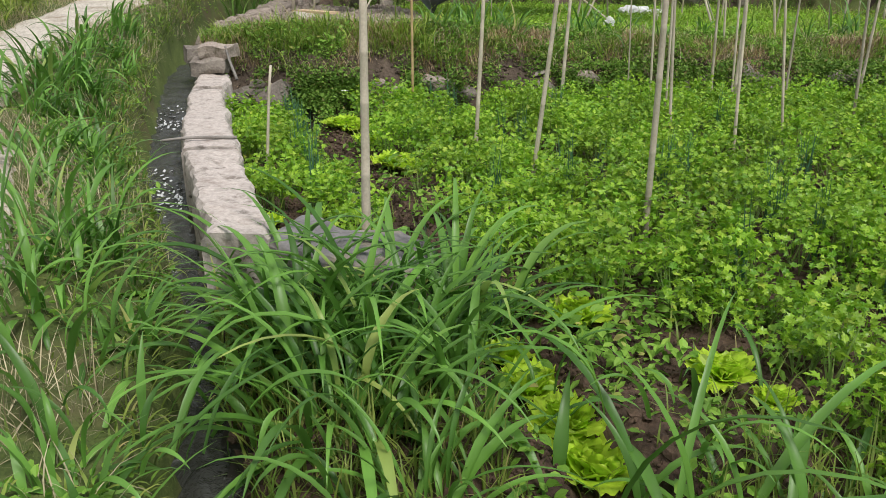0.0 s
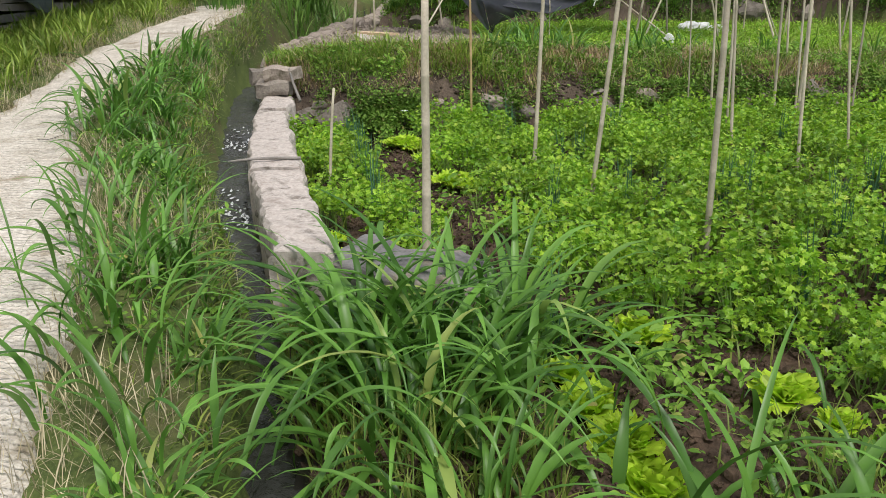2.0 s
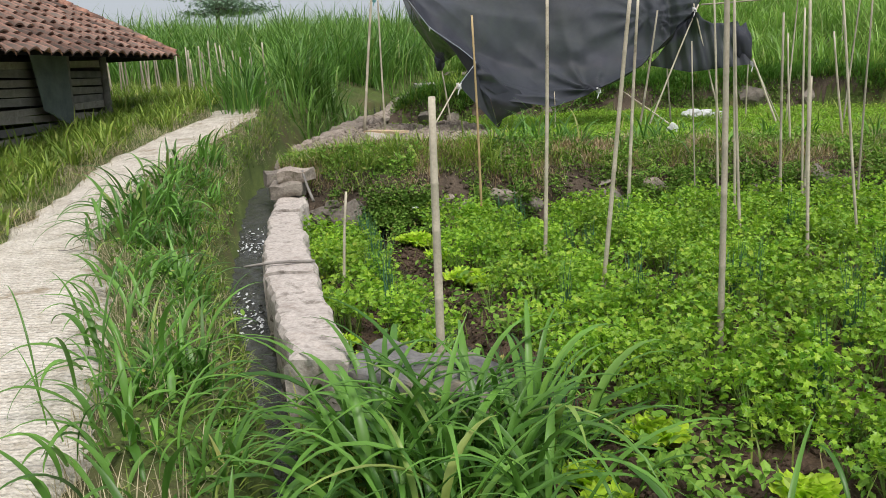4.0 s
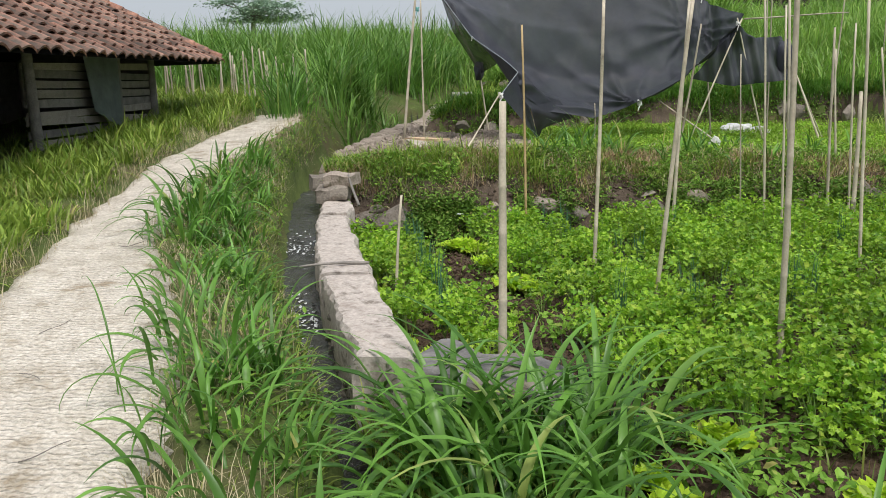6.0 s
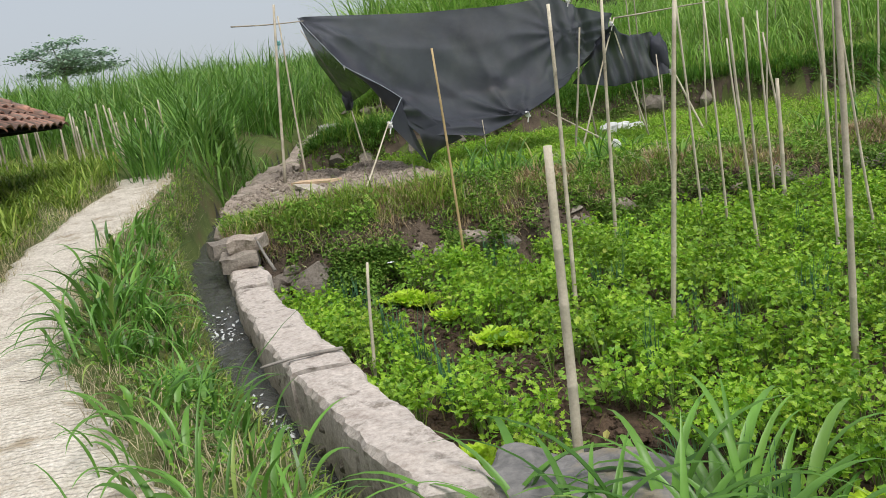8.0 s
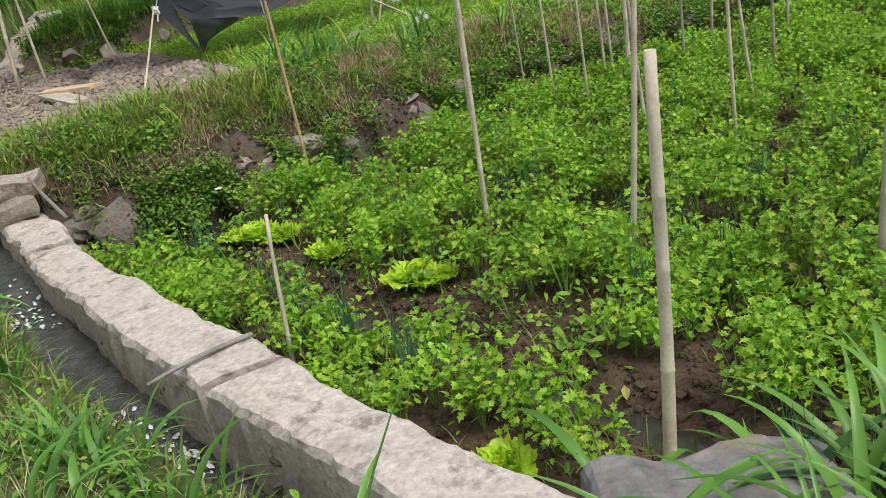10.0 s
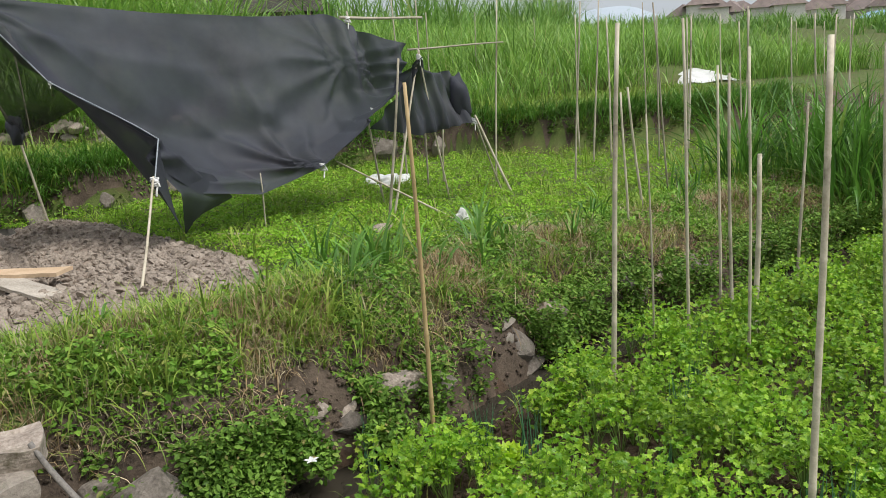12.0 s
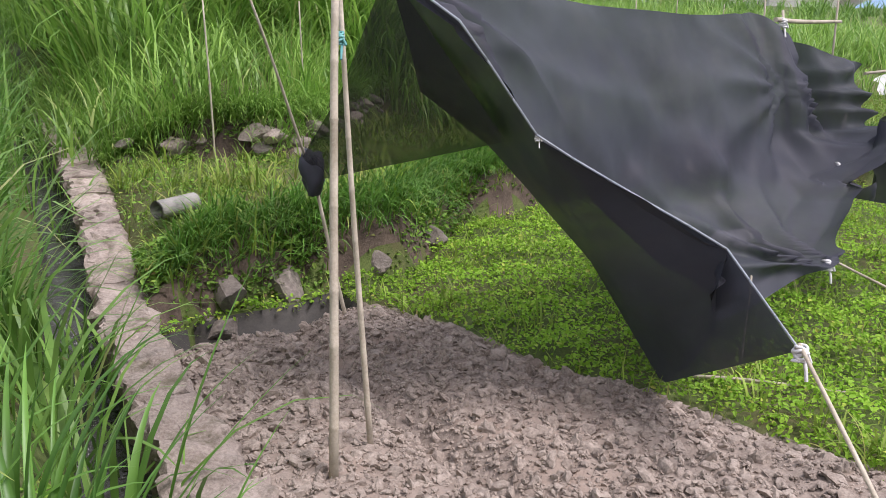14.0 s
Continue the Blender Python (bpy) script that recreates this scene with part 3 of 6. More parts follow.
thing("path", mesh_of("path", pv, pf, M_CONC, None, True), "pale worn concrete footpath climbing past the field", "path", kind="structure")

# running water in the channel
ys = np.concatenate([np.arange(-3, 22, 0.06)])
cols = 9
wv = []
for y in ys:
    l, r_ = lin(y, CL_Y, CL_X) - 0.06, lin(y, CR_Y, CR_X) + 0.04
    for j in range(cols):
        x = l + (r_ - l) * j / (cols - 1)
        wv.append((x, y, float(water_z(y)) + 0.02 * noise.noise((x * 7, y * 4, 0)) + 0.008 * noise.noise((x * 20, y * 12, 3))))
wf = np.array([(i * cols + j, i * cols + j + 1, (i + 1) * cols + j + 1, (i + 1) * cols + j) for i in range(len(ys) - 1) for j in range(cols - 1)])
thing("water", mesh_of("water", wv, wf, M_WATER, None, True), "dark shallow water running down the narrow channel", "water", kind="structure")
# foam where it drops
fv = []
for y0 in (5.2, 7.0):
    n = 70
    yy = y0 + rng.normal(0, 0.2, n) - 0.1
    a_, b2 = lin(yy, CL_Y, CL_X), lin(yy, CR_Y, CR_X)
    xx = a_ + (b2 - a_) * rng.uniform(0.08, 0.9, n)
    tv, tf = lump(2, (1.1, 2.6, 0.06), 0.9, 2)
    v, f = strew(tv, tf, np.stack([xx, yy, water_z(yy) + 0.012], -1), turns(rng.normal(0.25, 0.4, n), rng.normal(0, 0.2, n), rng.normal(0, 0.2, n)), rng.uniform(0.006, 0.018, n))
    fv.append((v, f))
v, f = joined(fv)
thing("water_foam", mesh_of("foam", v, f, M_FOAM, None, True), "white foam where the channel water drops", "foam", kind="stuff")
# still water in the furrows
ys = np.arange(2.4, 7.9, 0.15)
sv, sf = [], []
for c in FUR[:1]:
    o = len(sv)
    for y in ys:
        x0 = -0.63 - 0.345 * (y - 5.5) - 0.02 * math.sin(y * 3) + c
        sv += [(x0 - 0.16, y, -0.447), (x0 + 0.16, y, -0.447)]
    sf += [(o + 2 * i, o + 2 * i + 1, o + 2 * i + 3, o + 2 * i + 2) for i in range(len(ys) - 1)]
thing("furrow_water", mesh_of("furrow_water", sv, np.array(sf), M_STILL), "shallow muddy water standing in a garden furrow", "water", kind="structure")
pv, pf = [], []
for i, x in enumerate(np.arange(-1.8, 6.4, 0.2)):
    y = float(foot(np.array([x]))[0])
    pv += [(x, y - (0.75 if x < -0.8 else 0.4), -0.441), (x, y + 0.08, -0.441)]
    if i:
        pf.append((2 * i - 2, 2 * i, 2 * i + 1, 2 * i - 1))
thing("ditch_water", mesh_of("ditch_water", pv, np.array(pf), M_STILL), "dark still water in the ditch at the terrace's foot", "water", kind="structure")


# ---- masonry ----
def swept_wall(name, ly, lx, ry, rx, y0, y1, top, depth, mat, seed=0.0, crumble=0.012, step=0.05, chip=0.0):
    """A wall between two lines, with uneven faces."""
    vs, ys_ = [], np.arange(y0, y1 + 1e-6, step)
    ring = 0
    for y in ys_:
        a_, c_ = float(lin(y, ly, lx)), float(lin(y, ry, rx))
        t, d = float(top(y)), float(depth(y))
        prof = [(a_ + 0.01, t - d), (a_, t - d * 0.66), (a_ - 0.005, t - d * 0.33), (a_, t - 0.03), (a_ + 0.02, t)]
        prof += [(a_ + (c_ - a_) * k, t + 0.006) for k in (0.15, 0.3, 0.45, 0.6, 0.75, 0.88)]
        prof += [(c_ - 0.02, t), (c_, t - 0.03), (c_ + 0.005, t - d * 0.4), (c_, t - d)]
        ring = len(prof)
        for x, z in prof:
            nv = noise.noise_vector((x * 11, y * 11, z * 11 + seed)) * crumble * 0.7 + noise.noise_vector((x * 27, y * 27, z * 27 + seed)) * crumble * 0.6
            lv = noise.noise_vector((y * 2.6, 3 if x < (a_ + c_) / 2 else 8, seed)) * chip + noise.noise_vector((x * 5, y * 5, seed + 4)) * chip
            vs.append((x + nv.x * 1.5 + lv.x, y + nv.y * 0.4, z + nv.z * 0.8 + (lv.z * 0.6 if z > t - 0.02 else 0)))
    fs = [(i * ring + j, i * ring + j + 1, (i + 1) * ring + j + 1, (i + 1) * ring + j) for i in range(len(ys_) - 1) for j in range(ring - 1)]
    n = len(ys_)
    me = bpy.data.meshes.new(name)
    me.from_pydata(vs, [], [f[::-1] for f in fs] + [tuple(range(ring)), tuple((n - 1) * ring + j for j in range(ring))[::-1]])
    me.materials.append(mat)
    me.polygons.foreach_set("use_smooth", [False] * len(me.polygons))
    return me


STONES = []
for i in range(6):
    v, f = lump(i + 1, (1.2, 0.9, 0.85), 0.2, 2, 0, 6)
    STONES.append(mesh_of("stone", v, f, M_STONE, None, False))

low_wall = holder("channel_wall", (-1.6, 5.7, -0.4), "low whitish mortared stone wall beside the water channel", "wall", kind="structure")
for y0, y1, lift in ((3.25, 4.80, 0.0), (4.818, 7.2, 0.0), (7.205, 7.99, 0.018)):
    me = swept_wall("wall_length", WL_Y, WL_X, WR_Y, WR_X, y0, y1, lambda y: -0.028 + lift + 0.012 * math.sin(y * 4.1) * math.sin(y * 1.7), lambda y: 0.52, M_CAP, y0, 0.013, 0.03, 0.022)
    under("wall_length", me, low_wall)
random.seed(4)
for i in range(60):
    y = random.uniform(3.4, 7.9)
    z = random.uniform(-0.42, -0.17)
    x = float(lin(y, WL_Y, WL_X)) + 0.05
    under("stone", STONES[i % 6], low_wall, "", pose(x, y, z, random.uniform(-15, 15), random.uniform(-15, 15), random.uniform(60, 120)) @ Matrix.Scale(random.uniform(0.09, 0.15), 4))
for i in range(6):
    under("stone", STONES[i % 6], low_wall, "", pose(-0.94 + 0.045 * i, 3.3, -0.16 - 0.07 * (i % 3), 0, 0, 20 * i) @ Matrix.Scale(random.uniform(0.08, 0.13), 4))

upper = holder("upper_channel_wall", (-2.5, 13.5, 0.2), "crumbling brick and stone wall along the upper channel", "wall", kind="structure")
under("wall_body", swept_wall("wall_body", UL_Y, UL_X, UR_Y, UR_X, 11.3, 23, lambda y: utop(y) - 0.022, lambda y: 0.75, M_COPE, 9, 0.035), upper)
y, k = 11.32, 0
while y < 22:
    ln = random.uniform(0.45, 1.1)
    lift, wide = random.uniform(-0.022, 0.022), random.uniform(-0.02, 0.03)
    me = swept_wall("coping", UL_Y, [x - 0.012 - wide for x in UL_X], UR_Y, [x + 0.012 + wide for x in UR_X], y, y + ln, lambda q: utop(q) + lift, lambda q: 0.11, M_COPE, k * 3.1, 0.04, 0.05, 0.05)
    under("coping_stone", me, upper)
    y += ln + random.uniform(0.0, 0.012)
    k += 1


# ---- stones, slab, blocks ----
slab = holder("stone_slab", (-0.42, 3.35, -0.4), "large grey flat stone block at the wall's end", "stone")
bm = bmesh.new()
bmesh.ops.create_cube(bm, size=1)
bmesh.ops.subdivide_edges(bm, edges=bm.edges[:], cuts=17, use_grid_fill=True)
for v in bm.verts:
    c = v.co * 2
    round_ = (abs(c.x) ** 9 + abs(c.y) ** 9 + abs(c.z) ** 9) ** (1 / 9)
    p = Vector((c.x / round_ * 0.37, c.y / round_ * 0.18, c.z / round_ * 0.17))
    v.co = p + noise.noise_vector(p * 4 + Vector((3, 1, 2))) * 0.035 + noise.noise_vector(p * 13) * 0.012 + noise.noise_vector(p * 34) * 0.005
me = bpy.data.meshes.new("block")
bm.to_mesh(me)
bm.free()
me.materials.append(M_SLATE)
under("block", me, slab, "", pose(-0.40, 3.34, -0.25, 2, 3, -26))


def rock(x, y, z, sx, sy, sz, rz=0.0, seed=1, mat=M_STONE, label="grey field stone in the terrace bank"):
    v, f = lump(seed, (sx * 1.25, sy * 1.2, sz * 1.25), 0.16, 3, 0, 16)
    ob = thing("rock", mesh_of("rock", v, f, mat, None, False), label, "rock", "terrace stones")
    ob.matrix_basis = pose(x, y, z, 0, 0, rz)
    return ob


for i, (x, y, z, sx, sy, sz, rz) in enumerate((
        (-0.62, 8.28, -0.27, 0.42, 0.3, 0.13, 4), (-0.3, 8.3, -0.22, 0.2, 0.2, 0.16, 10), (0.72, 8.5, -0.2, 0.26, 0.25, 0.3, 30), (1.0, 8.56, -0.22, 0.36, 0.3, 0.32, -12),
        (0.9, 8.62, -0.03, 0.3, 0.25, 0.1, 8), (1.9, 8.8, -0.18, 0.25, 0.2, 0.22, 0), (2.5, 8.8, -0.2, 0.3, 0.2, 0.2, 20), (3.2, 8.82, -0.12, 0.32, 0.25, 0.3, 40), (4.1, 8.9, -0.15, 0.4, 0.25, 0.3, 0),
        (-1.64, 8.05, -0.24, 0.5, 0.36, 0.46, 25), (-2.02, 8.12, -0.2, 0.22, 0.2, 0.16, 10), (-1.86, 8.16, -0.08, 0.2, 0.2, 0.12, 70), (-1.98, 8.1, -0.33, 0.24, 0.2, 0.16, 0),
        (-2.62, 9.9, 0.16, 0.3, 0.26, 0.2, 10), (-2.7, 10.5, 0.17, 0.26, 0.22, 0.2, 50), (-2.55, 9.35, 0.12, 0.36, 0.3, 0.22, 80), (-2.72, 11.05, 0.2, 0.24, 0.22, 0.18, 0), (-2.25, 9.55, 0.12, 0.3, 0.24, 0.2, 30), (-2.45, 10.1, 0.2, 0.16, 0.14, 0.12, 0))):
    rock(x, y + 0.07 if y < 9 and x > -1.2 else y, z - 0.04, sx, sy, sz, rz, i + 2, M_COPE if y > 9 else M_STONE)
random.seed(77)
for i in range(26):
    y = random.uniform(8.3, 11.4)
    x = float(lin(y, UL_Y, UL_X)) + random.uniform(0.0, 0.22)
    s = random.uniform(0.16, 0.34)
    rock(x, y, land_z(x + 0.1, y) - random.uniform(0.02, 0.14), s * 0.7, s * 0.6, s * 0.5, random.uniform(0, 180), i + 60, M_COPE, "pale rounded stone edging the dug plot")
for i in range(11):
    x = random.uniform(1.3, 5.2)
    s = random.uniform(0.12, 0.26)
    rock(x, float(foot(np.array([x]))[0]) + 0.08, random.uniform(-0.36, -0.1), s * 1.2, s * 0.8, s * 0.75, random.uniform(-25, 25), i + 90)
# dry stones set in the terrace face
for i in range(32):
    x = random.uniform(-2.05, 1.6) if i < 25 else random.uniform(1.6, 4.8)
    s = random.uniform(0.13, 0.3)
    z = random.choice((-0.4, -0.3, -0.22, -0.14)) + random.gauss(0, 0.02)
    rock(x, float(foot(np.array([x]))[0]) + 0.07 + (0.05 if z > -0.2 else 0), z, s * 1.2, s * 0.7, s * 0.62, random.uniform(-18, 18), i + 130, M_STONE if i % 3 else M_COPE)
for i, (x, y, z, s) in enumerate(((3.7, 16.5, 0.35, 0.5), (4.6, 16.45, 0.4, 0.7), (5.6, 16.3, 0.35, 0.5), (-1.6, 14.95, 0.35, 0.45), (-1.1, 15.05, 0.3, 0.5), (-0.3, 15.0, 0.32, 0.4), (0.6, 15.4, 0.35, 0.4), (-1.75, 14.9, 0.1, 0.45), (0.5, 19.7, 0.95, 0.4), (-0.6, 19.6, 0.95, 0.45), (-0.1, 19.6, 0.95, 0.3), (1.4, 20.4, 0.95, 0.4))):
    rock(x, y, z, s, s * 0.6, s * 0.65, 20 * i, i + 30)

for i in range(44):
    x = random.uniform(-1.5, 3.2)
    s = random.uniform(0.14, 0.38)
    rock(x, float(foot2(np.array([x]))[0]) + float(bank3(x)) + 0.04, random.uniform(0.88, 1.25), s * 1.2, s * 0.6, s * 0.6, random.uniform(-15, 15), i + 200, M_COPE if i % 2 else M_STONE, "pale stone set in the bare upper bank")

# brick blocks where the wall meets the terrace
for i, (x, y, z, rz) in enumerate(((-2.28, 8.02, 0.07, 8), (-2.2, 8.1, 0.2, -4), (-2.42, 8.3, 0.16, 20))):
    ob = thing("brick_block", box_mesh("brick_block", (0.30, 0.24, 0.13), M_STONE if i != 1 else M_COPE, 0, 0.04, 6, i), "weathered masonry block at the end of the wall", "brick", "wall end blocks")
    ob.matrix_basis = pose(x, y, z, 3, -2, rz)


# ---- bamboo poles ----
def pole(a, b_, r=0.017, mat=M_BAMBOO, label="dry bamboo pole standing in the garden bed", group="garden poles", bend=0.01):
    pole.n += 1
    me = rod_mesh("bamboo_pole", (0, 0, 0), Vector(b_) - Vector(a), r * 0.88, r * 0.62, mat, 0.27 + 0.02 * (pole.n % 4), 7, bend, pole.n)
    ob = thing("bamboo_pole", me, label, "bamboo pole", group)
    ob.location = a
    return ob


pole.n = 0
GP = ((0.23, 5.88, 0.29, 5.92, 1.72, 0.018), (1.03, 4.0, 1.03, 3.99, 1.75, 0.02), (0.57, 4.98, 0.74, 4.95, 1.7, 0.018), (1.08, 7.73, 1.17, 7.73, 1.88, 0.02), (2.53, 7.96, 2.5, 7.98, 1.53, 0.016),
      (2.1, 5.94, 2.03, 5.93, 1.75, 0.015), (1.92, 7.84, 1.84, 7.83, 1.9, 0.014), (2.74, 7.9, 2.75, 7.9, 0.95, 0.026), (1.74, 8.0, 1.7, 8.0, 1.32, 0.009),
      (2.84, 8.3, 2.8, 8.3, 1.58, 0.014), (1.75, 6.42, 1.67, 6.46, 1.68, 0.015), (2.56, 6.27, 2.4, 6.36, 1.65, 0.013), (4.22, 8.5, 4.27, 8.5, 1.2, 0.018), (4.39, 7.7, 4.35, 7.7, 1.6, 0.015), (1.96, 7.4, 1.92, 7.4, 1.7, 0.013),
      (3.4, 6.9, 3.35, 6.9, 1.7, 0.015), (3.9, 6.2, 3.95, 6.2, 1.7, 0.014), (3.1, 7.6, 3.12, 7.6, 1.6, 0.012), (4.9, 6.9, 4.85, 6.9, 1.65, 0.014))
for x0, y0, x1, y1, zt, r_ in GP:
    zb = land_z(x0, y0)
    k = (zb - 0.1 - (-0.05)) / (zt + 0.05)
    pole((x0 + (x1 - x0) * k, y0 + (y1 - y0) * k, zb - 0.1), (x1, y1, zt), r_)
pole((-0.31, 7.63, -0.45), (-0.32, 7.66, 1.64), 0.015, M_TAN, "slim yellow bamboo pole at the bed's far edge")
pole((-0.35, 3.62, -0.45), (-0.31, 3.6, 1.05), 0.026, M_BAMBOO, "thick grey bamboo stake split at the top beside the wall")
pole((-1.15, 5.2, -0.42), (-1.07, 5.2, 0.42), 0.013, M_BAMBOO, "short thin stake by the low wall")
# stakes on the upper plots
UP = ((-2.23, 12.19, 0.25, -1.97, 12.43, 2.75, 0.026), (-1.93, 12.35, 0.25, -1.95, 12.48, 2.6, 0.018), (-1.05, 14.1, 0.2, -1.24, 14.24, 1.45, 0.018), (-1.24, 14.24, 1.4, -1.75, 13.9, 2.5, 0.012), (-0.63, 17.6, 0.8, -0.7, 17.4, 2.6, 0.013),
      (0.95, 18.6, 0.8, 0.95, 18.6, 2.6, 0.014), (1.8, 11.55, 0.15, 2.62, 12.1, 1.9, 0.016), (3.05, 12.3, 0.1, 2.52, 11.97, 1.9, 0.015), (3.75, 11.9, 0.05, 3.4, 12.2, 1.12, 0.02), (2.38, 12.7, 0.1, 2.24, 12.99, 2.4, 0.016), (3.45, 13.9, 0.1, 3.4, 13.9, 2.6, 0.014),
      (3.28, 13.12, 0.1, 3.28, 13.12, 2.55, 0.014), (3.1, 9.5, 0.1, 3.03, 9.5, 1.38, 0.014), (3.62, 13.3, 0.1, 3.6, 13.1, 1.5, 0.014), (3.95, 12.4, 0.05, 3.42, 12.24, 1.08, 0.013), (0.6, 12.0, 0.1, 0.6, 12.0, 0.8, 0.01), (2.3, 11.0, 0.15, 1.55, 12.2, 0.8, 0.014))
for i, (x0, y0, z0, x1, y1, z1, r_) in enumerate(UP):
    pole((x0, y0, z0 - 0.02), (x1, y1, z1), r_, M_BAMBOO, "bamboo pole propping the shade net" if i < 12 else "bamboo stake on the upper terrace", "net poles")
pole((-2.6, 12.5, 2.54), (-1.6, 12.4, 2.48), 0.012, M_BAMBOO, "thin bamboo cross bar tied to the net pole", "net poles")
pole((2.13, 12.97, 2.33), (3.35, 13.12, 2.31), 0.022, M_BAMBOO, "bamboo rail holding the net's upper corner", "net poles")
pole((2.75, 12.55, 1.93), (4.2, 12.6, 1.95), 0.014, M_BAMBOO, "thin bamboo rail behind the shade net", "net poles")
FAR_STAKES = ((6.62, 13.85, 6.6, 2.35), (4.47, 11.67, 4.66, 2.35), (5.92, 12.83, 6.06, 2.56), (6.76, 13.29, 6.73, 2.26), (7.63, 13.37, 7.58, 2.47), (7.0, 12.57, 6.94, 2.22), (3.88, 10.03, 3.71, 1.39), (8.98, 13.65, 8.9, 2.24),
              (4.66, 10.36, 4.39, 2.21), (9.92, 13.23, 10.06, 2.31), (7.85, 11.66, 7.75, 2.25), (10.79, 12.9, 10.72, 2.15), (13.9, 14.2, 13.86, 2.11), (4.04, 12.69, 4.16, 2.47), (18.2, 17.6, 18.1, 2.3), (1.69, 11.45, 1.96, 1.81),
              (10.6, 19.5, 10.6, 2.7), (8.4, 18.9, 8.5, 2.8), (7.0, 18.6, 7.0, 2.8), (12.4, 15.6, 12.3, 2.4), (6.3, 10.6, 6.2, 2.0), (6.9, 9.9, 6.95, 2.0), (5.6, 10.9, 5.7, 2.1), (8.8, 11.2, 8.7, 2.1), (10.2, 11.6, 10.3, 2.1), (11.8, 12.4, 11.7, 2.1))
for i, (x0, y0, x1, zt) in enumerate(FAR_STAKES):
    z = land_z(x0, y0)
    pole((x0, y0, z - 0.1), (x1, y0 + 0.04 * math.sin(i * 2.3), zt), 0.013 + 0.002 * (i % 4), M_BAMBOO, "pale bamboo stake standing on the upper terrace", "terrace stakes")

# rope ties
def tie(at, mat=M_ROPE, s=0.05, label="white cord knot tying the net to its stick"):
    """One strand wound about the stick, its two ends hanging loose."""
    ks = np.linspace(0, 1, 64)
    a_ = ks * 2 * math.pi * 4.5
    r = s * (0.42 + 0.1 * np.sin(a_ * 1.7 + at[0] * 5))
    line = np.stack([r * np.cos(a_), r * np.sin(a_), s * (1.1 * ks - 0.55) + 0.08 * s * np.sin(a_ * 2.3)], -1)
    end = np.linspace(0, 1, 8)[1:, None]
    ends = [line[-1] + end * np.array([0.9 * s, -0.6 * s, 0.3 * s]) - end ** 2 * np.array([0, 0, 1.5 * s]), line[0] + end * np.array([-0.7 * s, -0.8 * s, 0.5 * s]) - end ** 2 * np.array([0, 0, 1.7 * s])]
    line = np.concatenate([ends[1][::-1], line, ends[0]])
    step = np.gradient(line, axis=0)
    step /= np.linalg.norm(step, axis=1)[:, None] + 1e-9
    out = np.cross(step, [0.1, 0.2, 1.0])
    out /= np.linalg.norm(out, axis=1)[:, None] + 1e-9
    up = np.cross(step, out)
    t = np.arange(6) * math.pi / 3
    ring = line[:, None] + 0.13 * s * (out[:, None] * np.cos(t)[None, :, None] + up[:, None] * np.sin(t)[None, :, None])
    f = np.array([(i * 6 + j, i * 6 + (j + 1) % 6, (i + 1) * 6 + (j + 1) % 6, (i + 1) * 6 + j) for i in range(len(line) - 1) for j in range(6)])
    ob = thing("cord_tie", mesh_of("cord_tie", ring.reshape(-1, 3), f, mat, None, True), label, "cord", "net ties")
    ob.location = at
    return ob


# ---- shade net ----
def spline(pts, n):
    pts = np.array(pts, float)
    d = np.r_[0, np.cumsum(np.linalg.norm(np.diff(pts, axis=0), axis=1))]
    q = np.linspace(0, d[-1], n)
    return np.stack([np.interp(q, d, pts[:, i]) for i in range(3)], -1)


def sheet(top, bottom, left, right, nu, nv, sag, seed, wrinkle=0.03):
    """A hung cloth between four edges."""
    T, B, L, R = spline(top, nu), spline(bottom, nu), spline(left, nv), spline(right, nv)
    u, v = np.linspace(0, 1, nu)[None, :, None], np.linspace(0, 1, nv)[:, None, None]
    P_ = (1 - v) * T[None] + v * B[None] + (1 - u) * L[:, None] + u * R[:, None]
    P_ = P_ - ((1 - u) * (1 - v) * T[0] + u * (1 - v) * T[-1] + (1 - u) * v * B[0] + u * v * B[-1])
    w = np.sin(np.pi * u) * np.sin(np.pi * v)
    P_[..., 2] -= (sag * w)[..., 0]
    q = P_.reshape(-1, 3)
    out = []
    for p, k in zip(q, np.broadcast_to(w, P_.shape[:2] + (1,)).reshape(-1)):
        out.append(noise.noise_vector((p[0] * 1.3 + seed, p[1] * 1.3, p[2] * 0.8)) * wrinkle * 3 * k ** 0.5 + noise.noise_vector((p[0] * 4, p[1] * 4 + seed, p[2] * 2.4)) * wrinkle * k ** 0.4)
    q = q + np.array([o[:] for o in out])
    ix = np.arange(nu * nv).reshape(nv, nu)
    f = np.stack([ix[:-1, :-1], ix[:-1, 1:], ix[1:, 1:], ix[1:, :-1]], -1).reshape(-1, 4)
    return q, f


